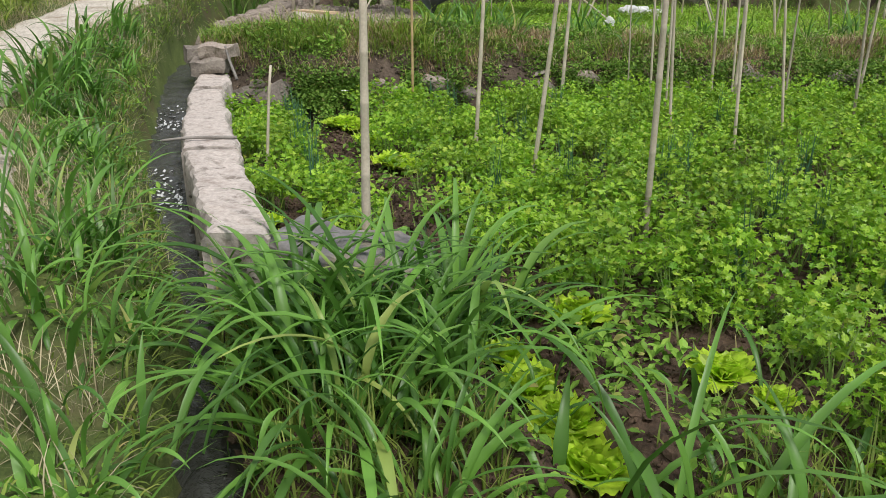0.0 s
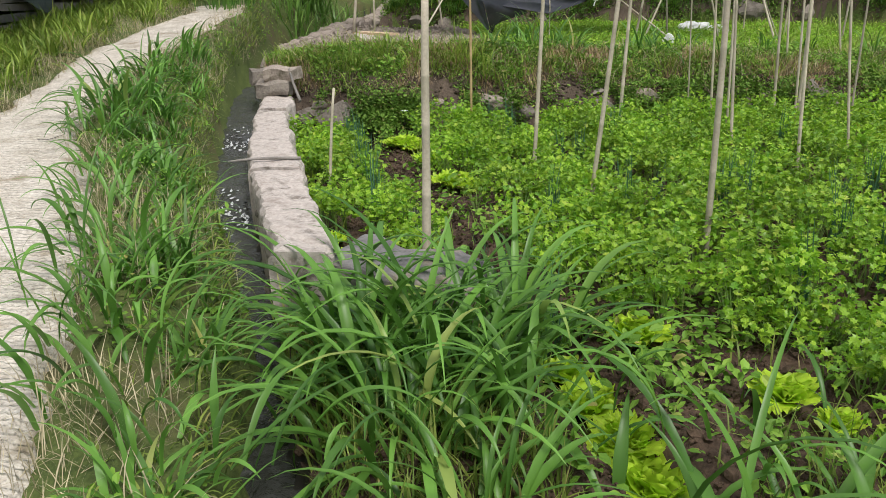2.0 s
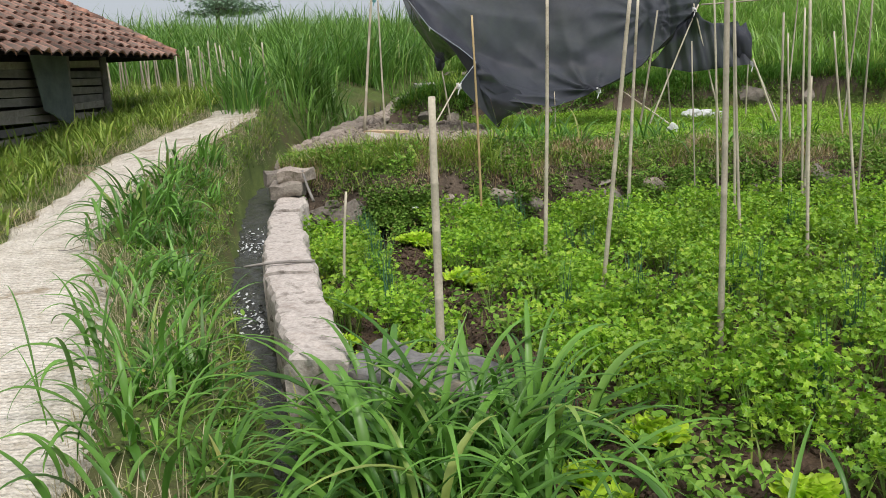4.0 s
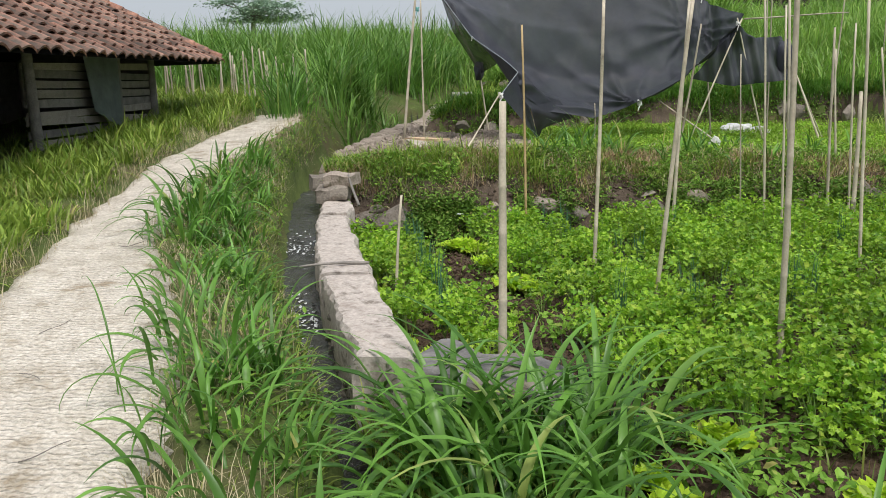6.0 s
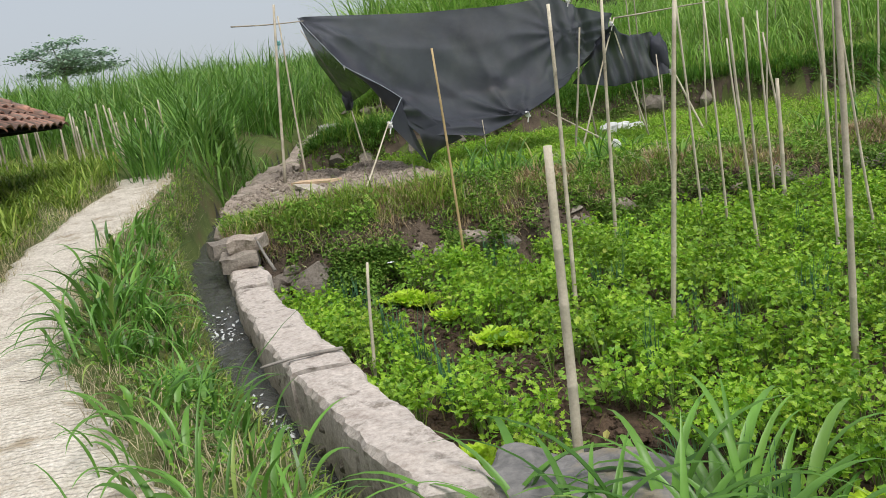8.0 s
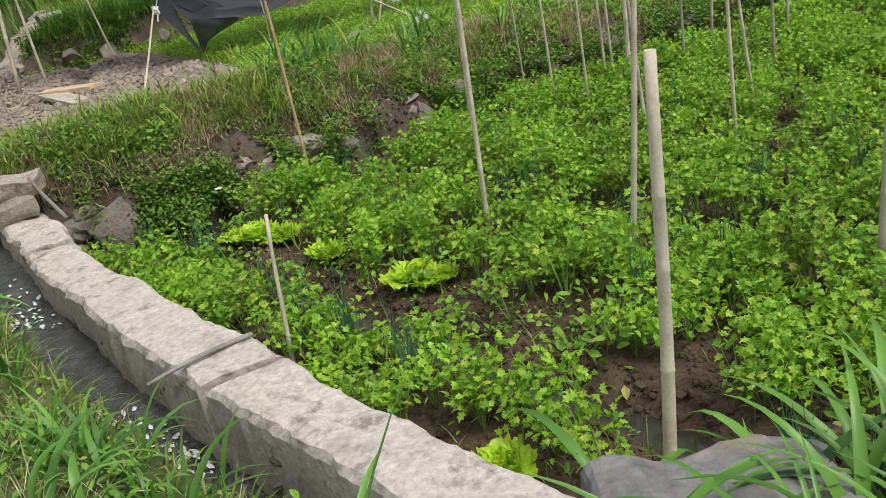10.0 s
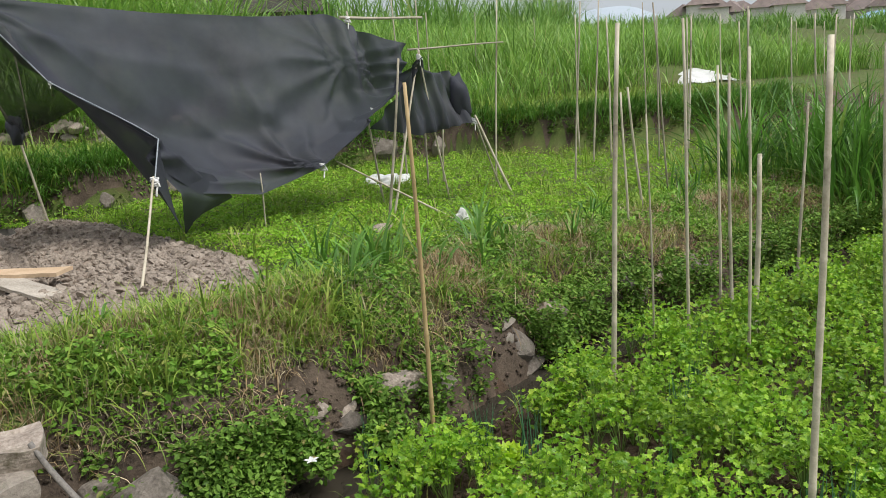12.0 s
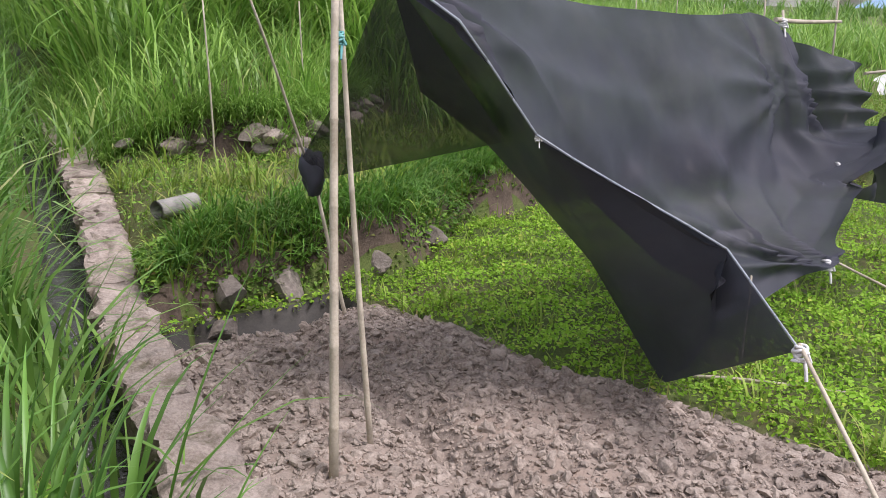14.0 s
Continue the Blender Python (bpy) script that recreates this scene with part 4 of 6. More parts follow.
KB = (-1.2, 9.9)
TL, HEM, EDGE, CRN, KNOT = (-1.68, 12.5, 2.54), (-1.53, 12.15, 2.3), (-1.15, 12.06, 1.78), (-0.47, 11.48, 1.27), (-0.69, 10.93, 0.97)
TIP, TIE2, RTIP, TIE3, TR = (-0.21, 11.98, 0.31), (1.21, 11.85, 0.79), (3.41, 12.23, 1.05), (2.54, 11.99, 1.82), (2.23, 12.97, 2.3)
net = holder("shade_net", (0.8, 12.6, 0.2), "black woven shade net slung over bamboo poles, torn and sagging", "shade net")
q, f = sheet([TL, (0.0, 12.85, 2.41), (1.1, 12.98, 2.36), (2.0, 13.02, 2.38), (2.35, 12.95, 2.19), (2.75, 12.6, 1.98)], [(-0.62, 11.4, 1.12), (-0.1, 11.75, 0.72), (0.6, 11.95, 0.60), TIE2, (1.85, 12.05, 1.12), TIE3],
             [TL, HEM, EDGE, CRN, (-0.62, 11.4, 1.12)], [(2.75, 12.6, 1.98), (2.55, 12.38, 1.56), (2.42, 12.1, 1.5), TIE3], 130, 64, 0.22, 1.0, 0.04)
# tent-like fold drawn up by a stick behind it
def ridge(q, a, b_, wide, push):
    """Draw the cloth out along the line from a to b, sharp at the line."""
    a, b_ = np.array(a), np.array(b_)
    k = np.clip(((q - a) @ (b_ - a)) / ((b_ - a) @ (b_ - a)), 0, 1)
    d = np.linalg.norm(q - (a + k[:, None] * (b_ - a)), axis=1)
    return q + (np.exp(-d / wide) * (1 - 0.55 * k))[:, None] * np.array(push)


q = ridge(q, (0.85, 12.28, 1.4), (1.2, 11.88, 0.84), 0.13, (-0.04, -0.2, 0.07))
q = ridge(q, (0.85, 12.28, 1.4), (0.5, 12.02, 0.8), 0.15, (0.0, -0.13, 0.04))
q = ridge(q, (0.85, 12.28, 1.4), (1.95, 12.15, 1.3), 0.10, (0.0, -0.13, 0.03))
q = ridge(q, (-0.5, 11.6, 1.3), (0.8, 12.2, 1.2), 0.09, (0.0, -0.1, -0.03))
for c, s, a_ in ((1.93, 0.10, 0.09), (2.17, 0.05, -0.08), (2.36, 0.06, 0.10), (2.55, 0.05, -0.08)):
    q[:, 1] += a_ * np.exp(-((q[:, 0] - c) / s) ** 2) * (q[:, 2] > 1.2)
def ripple(q, at, reach, amp, k, phase, way=(0.25, -0.9, 0.3)):
    """Folds that fan out from a tied corner."""
    r_ = q - np.array(at)
    dist = np.linalg.norm(r_, axis=1)
    ang = np.arctan2(r_[:, 2], r_[:, 0] * 0.8 + r_[:, 1] * 0.5)
    wave = 1 - 2 * np.abs(np.sin(ang * k + phase))
    return q + (amp * wave * np.exp(-dist / reach) * np.clip(dist / 0.12, 0, 1))[:, None] * np.array(way)[None]


for at, reach, amp, k, ph in ((TIE2, 0.8, 0.11, 4, 0.3), (TIE3, 0.7, 0.11, 6, 1.0), ((-0.62, 11.4, 1.12), 0.6, 0.05, 4, 0.5), (TL, 0.9, 0.08, 5, 0.7),):
    q = ripple(q, at, reach, amp, k, ph)
# vertical pleats at the gathered side
side = np.clip((q[:, 0] - 1.7) / 0.4, 0, 1) * np.clip((q[:, 2] - 1.15) / 0.3, 0, 1)
q[:, 1] += 0.032 * side * np.sin(q[:, 0] * 36 + 2.2 * np.sin(q[:, 2] * 2.5))
mainm = mesh_of("main_sheet", q, f, M_NET, None, True)
under("main_sheet", mainm, net)
q, f = sheet([TL, HEM, EDGE, (-0.75, 11.8, 1.5), CRN, KNOT], [(-1.2, 12.95, 1.95), (-0.68, 12.98, 1.6), (-0.4, 12.4, 0.98), TIP, KNOT], [TL, (-1.4, 12.75, 2.2), (-1.2, 12.95, 1.95)], [KNOT, KNOT], 44, 16, 0.0, 4.0, 0.02)
under("front_flap", mesh_of("front_flap", q, f, M_NET, None, True), net)
q, f = sheet([TIP, (-0.3, 11.6, 0.75), (-0.62, 11.4, 1.12)], [(-0.05, 11.9, 0.5), (0.3, 12.0, 0.6), (0.1, 11.9, 0.85)], [TIP, (-0.15, 11.85, 0.45), (-0.05, 11.9, 0.5)], [(-0.62, 11.4, 1.12), (0.1, 11.9, 0.85)], 16, 14, 0.05, 6.0, 0.02)
under("hanging_tip", mesh_of("hanging_tip", q, f, M_NET, None, True), net)
q, f = sheet([TL, (-1.55, 13.2, 1.95), (-1.3, 14.2, 1.45)], [(-1.05, 12.4, 1.72), (-0.66, 13.02, 1.6), (-0.9, 13.7, 1.42), (-1.2, 14.2, 1.28)], [TL, (-1.05, 12.4, 1.72)], [(-1.3, 14.2, 1.45), (-1.2, 14.2, 1.28)], 30, 14, 0.02, 8.0, 0.02)
under("side_panel", mesh_of("side_panel", q, f, M_NETTHIN, None, True), net, "single see-through layer of net")
q, f = sheet([TIE3, (2.83, 12.25, 1.62), (3.25, 12.5, 1.66)], [(1.95, 12.1, 1.1), (2.5, 12.0, 0.98), RTIP], [TIE3, (2.25, 12.0, 1.45), (1.95, 12.1, 1.1)], [(3.25, 12.5, 1.66), (3.4, 12.35, 1.3), RTIP], 46, 30, 0.14, 11.0, 0.06)
q[:, 1] += 0.05 * np.sin(q[:, 0] * 30 + 5 * q[:, 2])
under("bunched_end", mesh_of("bunched_end", q, f, M_NET, None, True), net)
v, f = lump(5, (0.16, 0.2, 0.34), 0.5, 3)
under("gathered_end", mesh_of("gathered_end", v + np.array([-1.22, 14.22, 1.32]), f, M_NET, None, True), net)
v, f = lump(8, (0.22, 0.26, 0.55), 0.5, 3)
under("gathered_end", mesh_of("gathered_end", v + np.array([3.3, 12.35, 1.34]), f, M_NET, None, True), net)
pole((KB[0], KB[1], 0.15), (-0.69, 10.93, 1.0), 0.014, M_BAMBOO, "pale stick holding the net's corner by a cord", "net poles")
for p, s in (((-0.69, 10.92, 0.96), 0.06), (TIE2, 0.06), (TIE3, 0.05), (TR, 0.06), (RTIP, 0.06), (EDGE, 0.025), ((2.1, 12.33, 1.29), 0.035)):
    tie(p, M_ROPE, s)
tie((-1.99, 12.42, 2.24), M_CYAN, 0.05, "teal cord binding two bamboo poles")
# pale stitched hem along the net's edge
hp = spline([TL, HEM, EDGE, (-0.75, 11.8, 1.5), CRN, KNOT], 40)
for a_, b2 in zip(hp[:-1:3], hp[3::3]):
    under("hem_cord", rod_mesh("hem_cord", a_ - np.array([0, 0.012, 0]), b2 - np.array([0, 0.012, 0]), 0.006, 0.006, M_HEM, 0, 5), net, "pale grey stitched cord")


# ---- plants ----
def pick(n, x0, x1, y0, y1, test):
    x, y = rng.uniform(x0, x1, n), rng.uniform(y0, y1, n)
    z, k = land(x, y)
    ok = test(x, y, z, k)
    return np.stack([x[ok], y[ok], z[ok]], -1)


def chan_side(x, y):
    """-1 left of the channel, 0 in it, 1 right."""
    return np.where(x < lin(y, CL_Y, CL_X) + 0.02, -1, np.where(x > lin(y, CR_Y, CR_X), 1, 0))


def clear_wall(x, y):
    low = (y > 3.2) & (y < 8.05) & (x < lin(y, WR_Y, WR_X) + 0.03) & (x > lin(y, WL_Y, WL_X) - 0.01)
    up = (y > 11.2) & (y < 23) & (x < lin(y, UR_Y, UR_X) + 0.02) & (x > lin(y, UL_Y, UL_X) - 0.02)
    return ~(low | up)


def off_path(x, y, m=0.0):
    return (x > lin(y, PR_Y, PR_X) + m) | (x < lin(y, PL_Y, PL_X) - m)


def grass(name, roots, ln, wd, lean, droop, mat, label, segs=3, cat="grass", jitter=0.5, fold=0.0):
    n = len(roots)
    s = rng.lognormal(0, jitter * 0.6, n)
    v, f = blades(roots - np.array([0, 0, 0.015]), rng.uniform(0, 2 * np.pi, n), np.abs(rng.normal(0, lean, n)), np.abs(rng.normal(droop, 0.45, n)), ln * np.clip(s, 0.4, 2.2), wd * rng.uniform(0.6, 1.3, n), segs, fold)
    return thing(name, mesh_of(name, v, f, mat, None, fold == 0), label, cat, kind="stuff")


def leaves(name, roots, size, height, mat, label, template=OVAL, cat="plants", tilt=0.5):
    n = len(roots)
    p = roots + np.stack([rng.normal(0, 0.02, n), rng.normal(0, 0.02, n), rng.uniform(0, 1, n) ** 0.7 * height], -1)
    v, f = strew(*template, p, turns(rng.uniform(0, 6.3, n), rng.normal(0.1, tilt, n), rng.normal(0, tilt, n)), size * rng.uniform(0.55, 1.35, n))
    return thing(name, mesh_of(name, v, f, mat), label, cat, kind="stuff")


LETTUCES = ((-0.87, 7.05, 0.2), (-0.72, 6.95, 0.17), (-0.6, 6.4, 0.18), (-0.36, 5.68, 0.19), (-0.24, 5.6, 0.17), (0.57, 3.1, 0.17), (0.98, 2.58, 0.16), (0.26, 2.95, 0.16), (0.34, 2.7, 0.18), (0.44, 2.45, 0.17), (-0.95, 4.3, 0.13), (-0.72, 4.05, 0.15), (0.05, 7.5, 0.17), (0.5, 2.22, 0.19), (1.12, 2.45, 0.1), (-0.98, 7.22, 0.15))


# celery beds
def bed_test(x, y, z, k):
    u = furrow(x, y)
    ok = (k == 1) & (chan_side(x, y) == 1) & clear_wall(x, y) & (x < 6.4)
    for c in FUR:
        ok &= np.abs(u - c) > (0.18 if c == 0 else 0.165)
    ok &= ~((u < 0) & (y < 3.75)) & ~((u > 0) & (u < 0.3) & (rng.uniform(0, 1, x.shape) < 0.6))
    ok &= ~((u > 0) & (u < 0.31) & (y > 3.9))
    for lx, ly, lr in LETTUCES:
        ok &= np.hypot(x - lx, (y - ly) * np.where(y < ly, 0.6, 1.1)) > lr + 0.03
    ok &= (y < foot(x) - np.where(x < -0.8, 0.85, 0.55)) & (wobble(x, y, 2.2, 5) > -0.72)
    ok &= (y > 1.9) & ~((y < 3.1) & (u < 0.75)) & ~(np.hypot(x - 0.72, y - 2.85) < 0.16) & ~(np.hypot(x - 0.05, y - 4.75) < 0.2)
    return ok


roots = pick(6000, -2.1, 6.4, 1.6, 9.2, bed_test)
keep, cells = [], {}
for i, (x, y, z) in enumerate(roots):
    c = (int(x / 0.11), int(y / 0.11))
    if c not in cells:
        cells[c] = 1
        keep.append(i)
roots = roots[keep]
lp, ls, st_ = [], [], []
for x, y, z in roots:
    h = random.uniform(0.15, 0.36) * (0.85 if furrow(np.array(x), np.array(y)) < 0 else 1.0)
    for j in range(random.randint(9, 13)):
        a_, out = random.uniform(0, 6.28), random.uniform(0.02, 0.13)
        hh = h * random.uniform(0.55, 1.05)
        tip = (x + out * math.cos(a_), y + out * math.sin(a_), z + hh)
        st_.append(((x, y, z), a_, out, hh))
        for q_ in range(7):
            lp.append((tip[0] + random.gauss(0, 0.026), tip[1] + random.gauss(0, 0.026), tip[2] + random.gauss(0, 0.02)))
            ls.append(random.uniform(0.022, 0.047))
lp = np.array(lp)
n = len(lp)
v, f = strew(*LEAFLET, lp, turns(rng.uniform(0, 6.3, n), rng.normal(0.0, 0.6, n), rng.normal(0, 0.6, n)), np.array(ls))
thing("celery_leaves", mesh_of("celery_leaves", v, f, L_CELERY), "dense bright green celery leaves filling the garden beds", "celery", kind="stuff")
r0 = np.array([s[0] for s in st_])
hh = np.array([s[3] for s in st_])
oo = np.array([s[2] for s in st_])
v, f = blades(r0, np.array([s[1] for s in st_]), np.arctan2(oo, hh) * 0.9, np.full(len(r0), 0.15), np.hypot(oo, hh), np.full(len(r0), 0.008), 2)
thing("celery_stems", mesh_of("celery_stems", v, f, L_STEM), "thin pale green celery stalks rising from the soil", "celery", kind="stuff")

# weeds along the furrows and soil crumbs
roots = pick(24000, -1.6, 5.5, 2.2, 8.4, lambda x, y, z, k: (k == 1) & clear_wall(x, y) & (chan_side(x, y) == 1) & (((furrow(x, y) > 0.12) & (furrow(x, y) < 0.42)) | (np.min([np.abs(furrow(x, y) - c) for c in FUR[1:]], axis=0) < 0.22) | (rng.uniform(0, 1, x.shape) < 0.15)) & (wobble(x, y, 1.6, 2) > -0.25))
leaves("furrow_weeds", roots, 0.036, 0.1, L_WEED, "small round-leaved weeds beside the muddy furrow", OVAL)
roots = pick(60000, -1.6, 4.5, 1.5, 8.8, lambda x, y, z, k: (k == 1) & clear_wall(x, y) & (chan_side(x, y) == 1))
v, f = strew(*lump(3, (1, 1, 0.8), 0.5, 1), roots, turns(rng.uniform(0, 6, len(roots)), rng.normal(0, 0.4, len(roots)), rng.normal(0, 0.4, len(roots))), np.clip(rng.lognormal(-3.9, 0.55, len(roots)), 0.008, 0.06))
thing("soil_crumbs", mesh_of("soil_crumbs", v, f, M_SOIL), "dark crumbs of damp garden soil between the plants", "soil", kind="stuff")


roots = pick(21000, -1.4, 5.5, 2.3, 8.0, lambda x, y, z, k: (k == 1) & clear_wall(x, y) & (chan_side(x, y) == 1) & (furrow(x, y) > 0.14) & (furrow(x, y) < 0.6) & (wobble(x, y, 2.4, 8) > 0.0) | ((np.hypot(x - 0.45, y - 2.9) < 0.45) & (rng.uniform(0, 1, x.shape) < 0.6)))
leaves("broad_weeds", roots, 0.052, 0.15, L_WEED, "broad-leaved green weeds on the bed's shoulder", OVAL)

roots = pick(5200, 0.0, 2.2, 1.9, 3.6, lambda x, y, z, k: (k == 1) & (chan_side(x, y) == 1) & (furrow(x, y) > -0.3) & (np.abs(furrow(x, y)) > 0.1) & (wobble(x, y, 3.2, 3) > -0.2) & (np.min([np.hypot(x - l[0], y - l[1]) for l in LETTUCES], axis=0) > 0.2))
leaves("bed_weeds", roots, 0.045, 0.1, L_WEED, "small green weeds on the damp soil between lettuces", OVAL)
roots = pick(4200, -1.4, 5.5, 2.0, 8.0, lambda x, y, z, k: (k == 1) & (chan_side(x, y) == 1) & clear_wall(x, y))
grass("bed_grass", roots, 0.15, 0.008, 0.5, 1.2, L_SHORT, "stray grass blades among the garden plants", 4)


def lettuce_leaf(i):
    """One broad frilled leaf of a loose-leaf lettuce of radius 1."""
    ring = i // 6
    a_ = i * 1.05 + ring * 0.4 + random.gauss(0, 0.15)
    ln, wd = (1.05 - 0.16 * ring) * random.uniform(0.85, 1.1), random.uniform(0.9, 1.12)
    lean = 0.9 - 0.32 * ring + random.gauss(0, 0.12)
    ph, vs, nr, nc = random.uniform(0, 6), [], 9, 15
    for j in range(nr):
        t = j / (nr - 1)
        for k in range(nc):
            s = 2 * k / (nc - 1) - 1
            w = wd * 0.5 * (0.18 + 0.82 * math.sin(min(t * 1.25, 1.0) * math.pi / 2) ** 1.4) * (1 - 0.35 * max(0, t - 0.75) / 0.25)
            r = ln * t * (1 - 0.2 * s * s)
            th = lean * (0.6 + 0.55 * t)
            rim = max(abs(s) ** 3, max(0.0, (t - 0.7) / 0.3) ** 2) * (0.3 + 0.7 * t)
            fr = rim * (0.085 * math.sin(k * 1.55 + j * 1.9 + ph) + 0.055 * math.sin(k * 2.3 - j * 2.6 + ph * 2))
            x, z = r * math.sin(th) + fr * math.cos(th), r * math.cos(th) * 0.85 + fr * math.sin(th) + 0.16 * s * s * t + 0.04
            y = w * s + 0.03 * rim * math.sin(j * 2.2 + ph)
            vs.append((x * math.cos(a_) - y * math.sin(a_), x * math.sin(a_) + y * math.cos(a_), z))
    fs = [(j * nc + k, j * nc + k + 1, (j + 1) * nc + k + 1, (j + 1) * nc + k) for j in range(nr - 1) for k in range(nc - 1)]
    return mesh_of("leaf", vs, np.array(fs), L_LETTUCE, None, True)


random.seed(50)
LETTUCE = [[lettuce_leaf(i) for i in range(20)] for k in range(2)]


def lettuce(x, y, r, seed):
    ob = holder("lettuce", (x, y, land_z(x, y)), "pale yellow-green loose-leaf lettuce on the bed's edge", "lettuce", "lettuces")
    for me in LETTUCE[seed % 2]:
        under("leaf", me, ob, "", pose(x, y, land_z(x, y), 0, 0, seed * 47) @ Matrix.Scale(r * 0.9, 4))
    return ob


for i, (x, y, r_) in enumerate(LETTUCES):
    lettuce(x, y, r_, 50 + i)


g = np.random.default_rng(200)
SCALLION = []
for i in range(14):
    v, f = blades(np.array([[g.normal(0, 0.035), g.normal(0, 0.035), 0.0]]), g.uniform(0, 6.3, 1), np.abs(g.normal(0, 0.08, 1)), g.uniform(0, 0.3, 1), g.uniform(0.3, 0.52, 1), np.full(1, 0.012), 3, 0.8, 0.2)
    SCALLION.append(mesh_of("leaf", v, f, L_SCALLION, None, True))


def scallion(x, y, seed):
    z = land_z(x, y) - 0.01
    ob = holder("scallion", (x, y, z), "tuft of blue-green scallion leaves among the celery", "scallion", "scallions")
    for me in SCALLION:
        under("leaf", me, ob, "", pose(x, y, z, 0, 0, seed * 61))


for i, (x, y) in enumerate(((-0.98, 5.5), (-0.85, 5.25), (-0.75, 4.75), (-1.02, 5.9), (0.42, 6.0), (0.55, 5.95), (0.8, 5.35), (1.0, 5.2), (0.05, 7.3), (-0.1, 7.5), (0.35, 6.7), (1.35, 5.0), (1.5, 5.1), (0.3, 4.6), (1.75, 4.2), (2.0, 4.9), (1.3, 3.4), (2.4, 5.4), (0.16, 3.3), (0.22, 3.12), (0.05, 3.5), (-0.02, 3.4), (1.85, 3.9), (0.95, 7.1), (1.45, 7.4), (2.2, 6.6), (-1.2, 6.7), (-1.3, 6.9), (0.7, 4.5), (1.9, 3.2), (-1.5, 7.7), (-0.5, 8.0))):
    scallion(x, y, 200 + i)

# broad-bladed grass clumps
def clump(x, y, n, ln, wd, seed, spread=0.12, lean=0.6, droop=1.7, z=None):
    g = np.random.default_rng(seed)
    roots_ = np.stack([g.normal(0, spread, n), g.normal(0, spread, n), g.uniform(0, 0.12, n)], -1)
    a_ = np.arctan2(roots_[:, 1], roots_[:, 0]) + g.normal(0, 0.7, n)
    v, f = blades(roots_, a_, np.abs(g.normal(0.1, lean, n)), np.abs(g.normal(droop, 0.5, n)), ln * 1.1 * g.uniform(0.4, 1.25, n), wd * 1.15 * g.uniform(0.45, 1.25, n), 10, 0.5, 0.4)
    ob = thing("grass_clump", mesh_of("grass_clump", v, f, L_BROAD, None, True), "clump of broad arching green grass blades by the channel", "grass", kind="stuff")
    ob.location = (x, y, (land_z(x, y) if z is None else z) - 0.03)
    return ob


for i, (x, y, n, ln, wd) in enumerate((
        (-0.48, 2.75, 60, 0.62, 0.032), (-0.25, 2.95, 46, 0.66, 0.034), (-0.1, 2.6, 44, 0.6, 0.03), (-0.3, 2.3, 50, 0.6, 0.03), (0.05, 3.0, 40, 0.6, 0.032), (-0.05, 1.95, 36, 0.45, 0.026), (0.14, 2.4, 12, 0.5, 0.03),
        (0.5, 1.98, 7, 0.85, 0.04), (0.66, 1.85, 6, 0.8, 0.042), (0.85, 1.85, 10, 0.5, 0.036), (1.1, 1.9, 12, 0.42, 0.032), (-0.75, 3.3, 12, 0.55, 0.04), (-0.58, 3.12, 14, 0.6, 0.04),
        (-1.6, 3.2, 22, 0.38, 0.026), (-1.42, 2.7, 24, 0.4, 0.026), (-1.15, 2.25, 20, 0.38, 0.026), (-1.9, 3.75, 18, 0.34, 0.024), (-2.12, 4.15, 20, 0.34, 0.024), (-2.55, 5.0, 22, 0.36, 0.024), (-2.66, 5.6, 40, 0.46, 0.027), (-2.75, 6.0, 30, 0.42, 0.026),
        (-2.95, 6.9, 22, 0.36, 0.024), (-3.05, 7.6, 20, 0.36, 0.024), (-1.72, 2.72, 9, 0.75, 0.011), (-0.85, 1.85, 16, 0.35, 0.024), (0.75, 2.3, 8, 0.4, 0.03), (1.45, 1.75, 12, 0.45, 0.03), (1.7, 1.9, 10, 0.45, 0.034))):
    clump(x, y, int(n * (1.7 if n > 20 else 1.2)), ln, wd, 300 + i, 0.12, 0.75 if n > 20 else 0.45, 1.9)
for i, (x, y, ln) in enumerate(((0.05, 9.9, 0.4), (0.3, 9.5, 0.42), (0.62, 9.8, 0.45), (-0.5, 9.3, 0.32), (1.7, 9.9, 0.5), (1.9, 9.7, 0.5), (-1.6, 9.35, 0.25), (-0.05, 8.9, 0.3), (1.2, 9.2, 0.35), (2.9, 9.8, 0.35), (2.2, 10.6, 0.4), (3.5, 10.2, 0.4))):
    clump(x, y, 14, ln * 0.8, 0.022, 360 + i, 0.06)
for i in range(14):
    clump(random.uniform(5.6, 8.2), random.uniform(8.4, 10.4), 60, 1.1, 0.03, 400 + i, 0.2, 0.3, 1.2)
# tall grass at the channel's left bank by the upper wall
for i in range(26):
    y = random.uniform(10.6, 21)
    clump(float(lin(y, CL_Y, CL_X)) - (random.uniform(0.42, 0.7) if y < 14.5 else random.uniform(0.5, 1.1)), y, 60, random.uniform(0.8, 1.15) * (0.78 if y < 14.5 else 1.0), 0.024, 430 + i, 0.16, 0.25, 1.2)

side_l = lambda x, y, z, k: (chan_side(x, y) == -1) & off_path(x, y, 0.06)
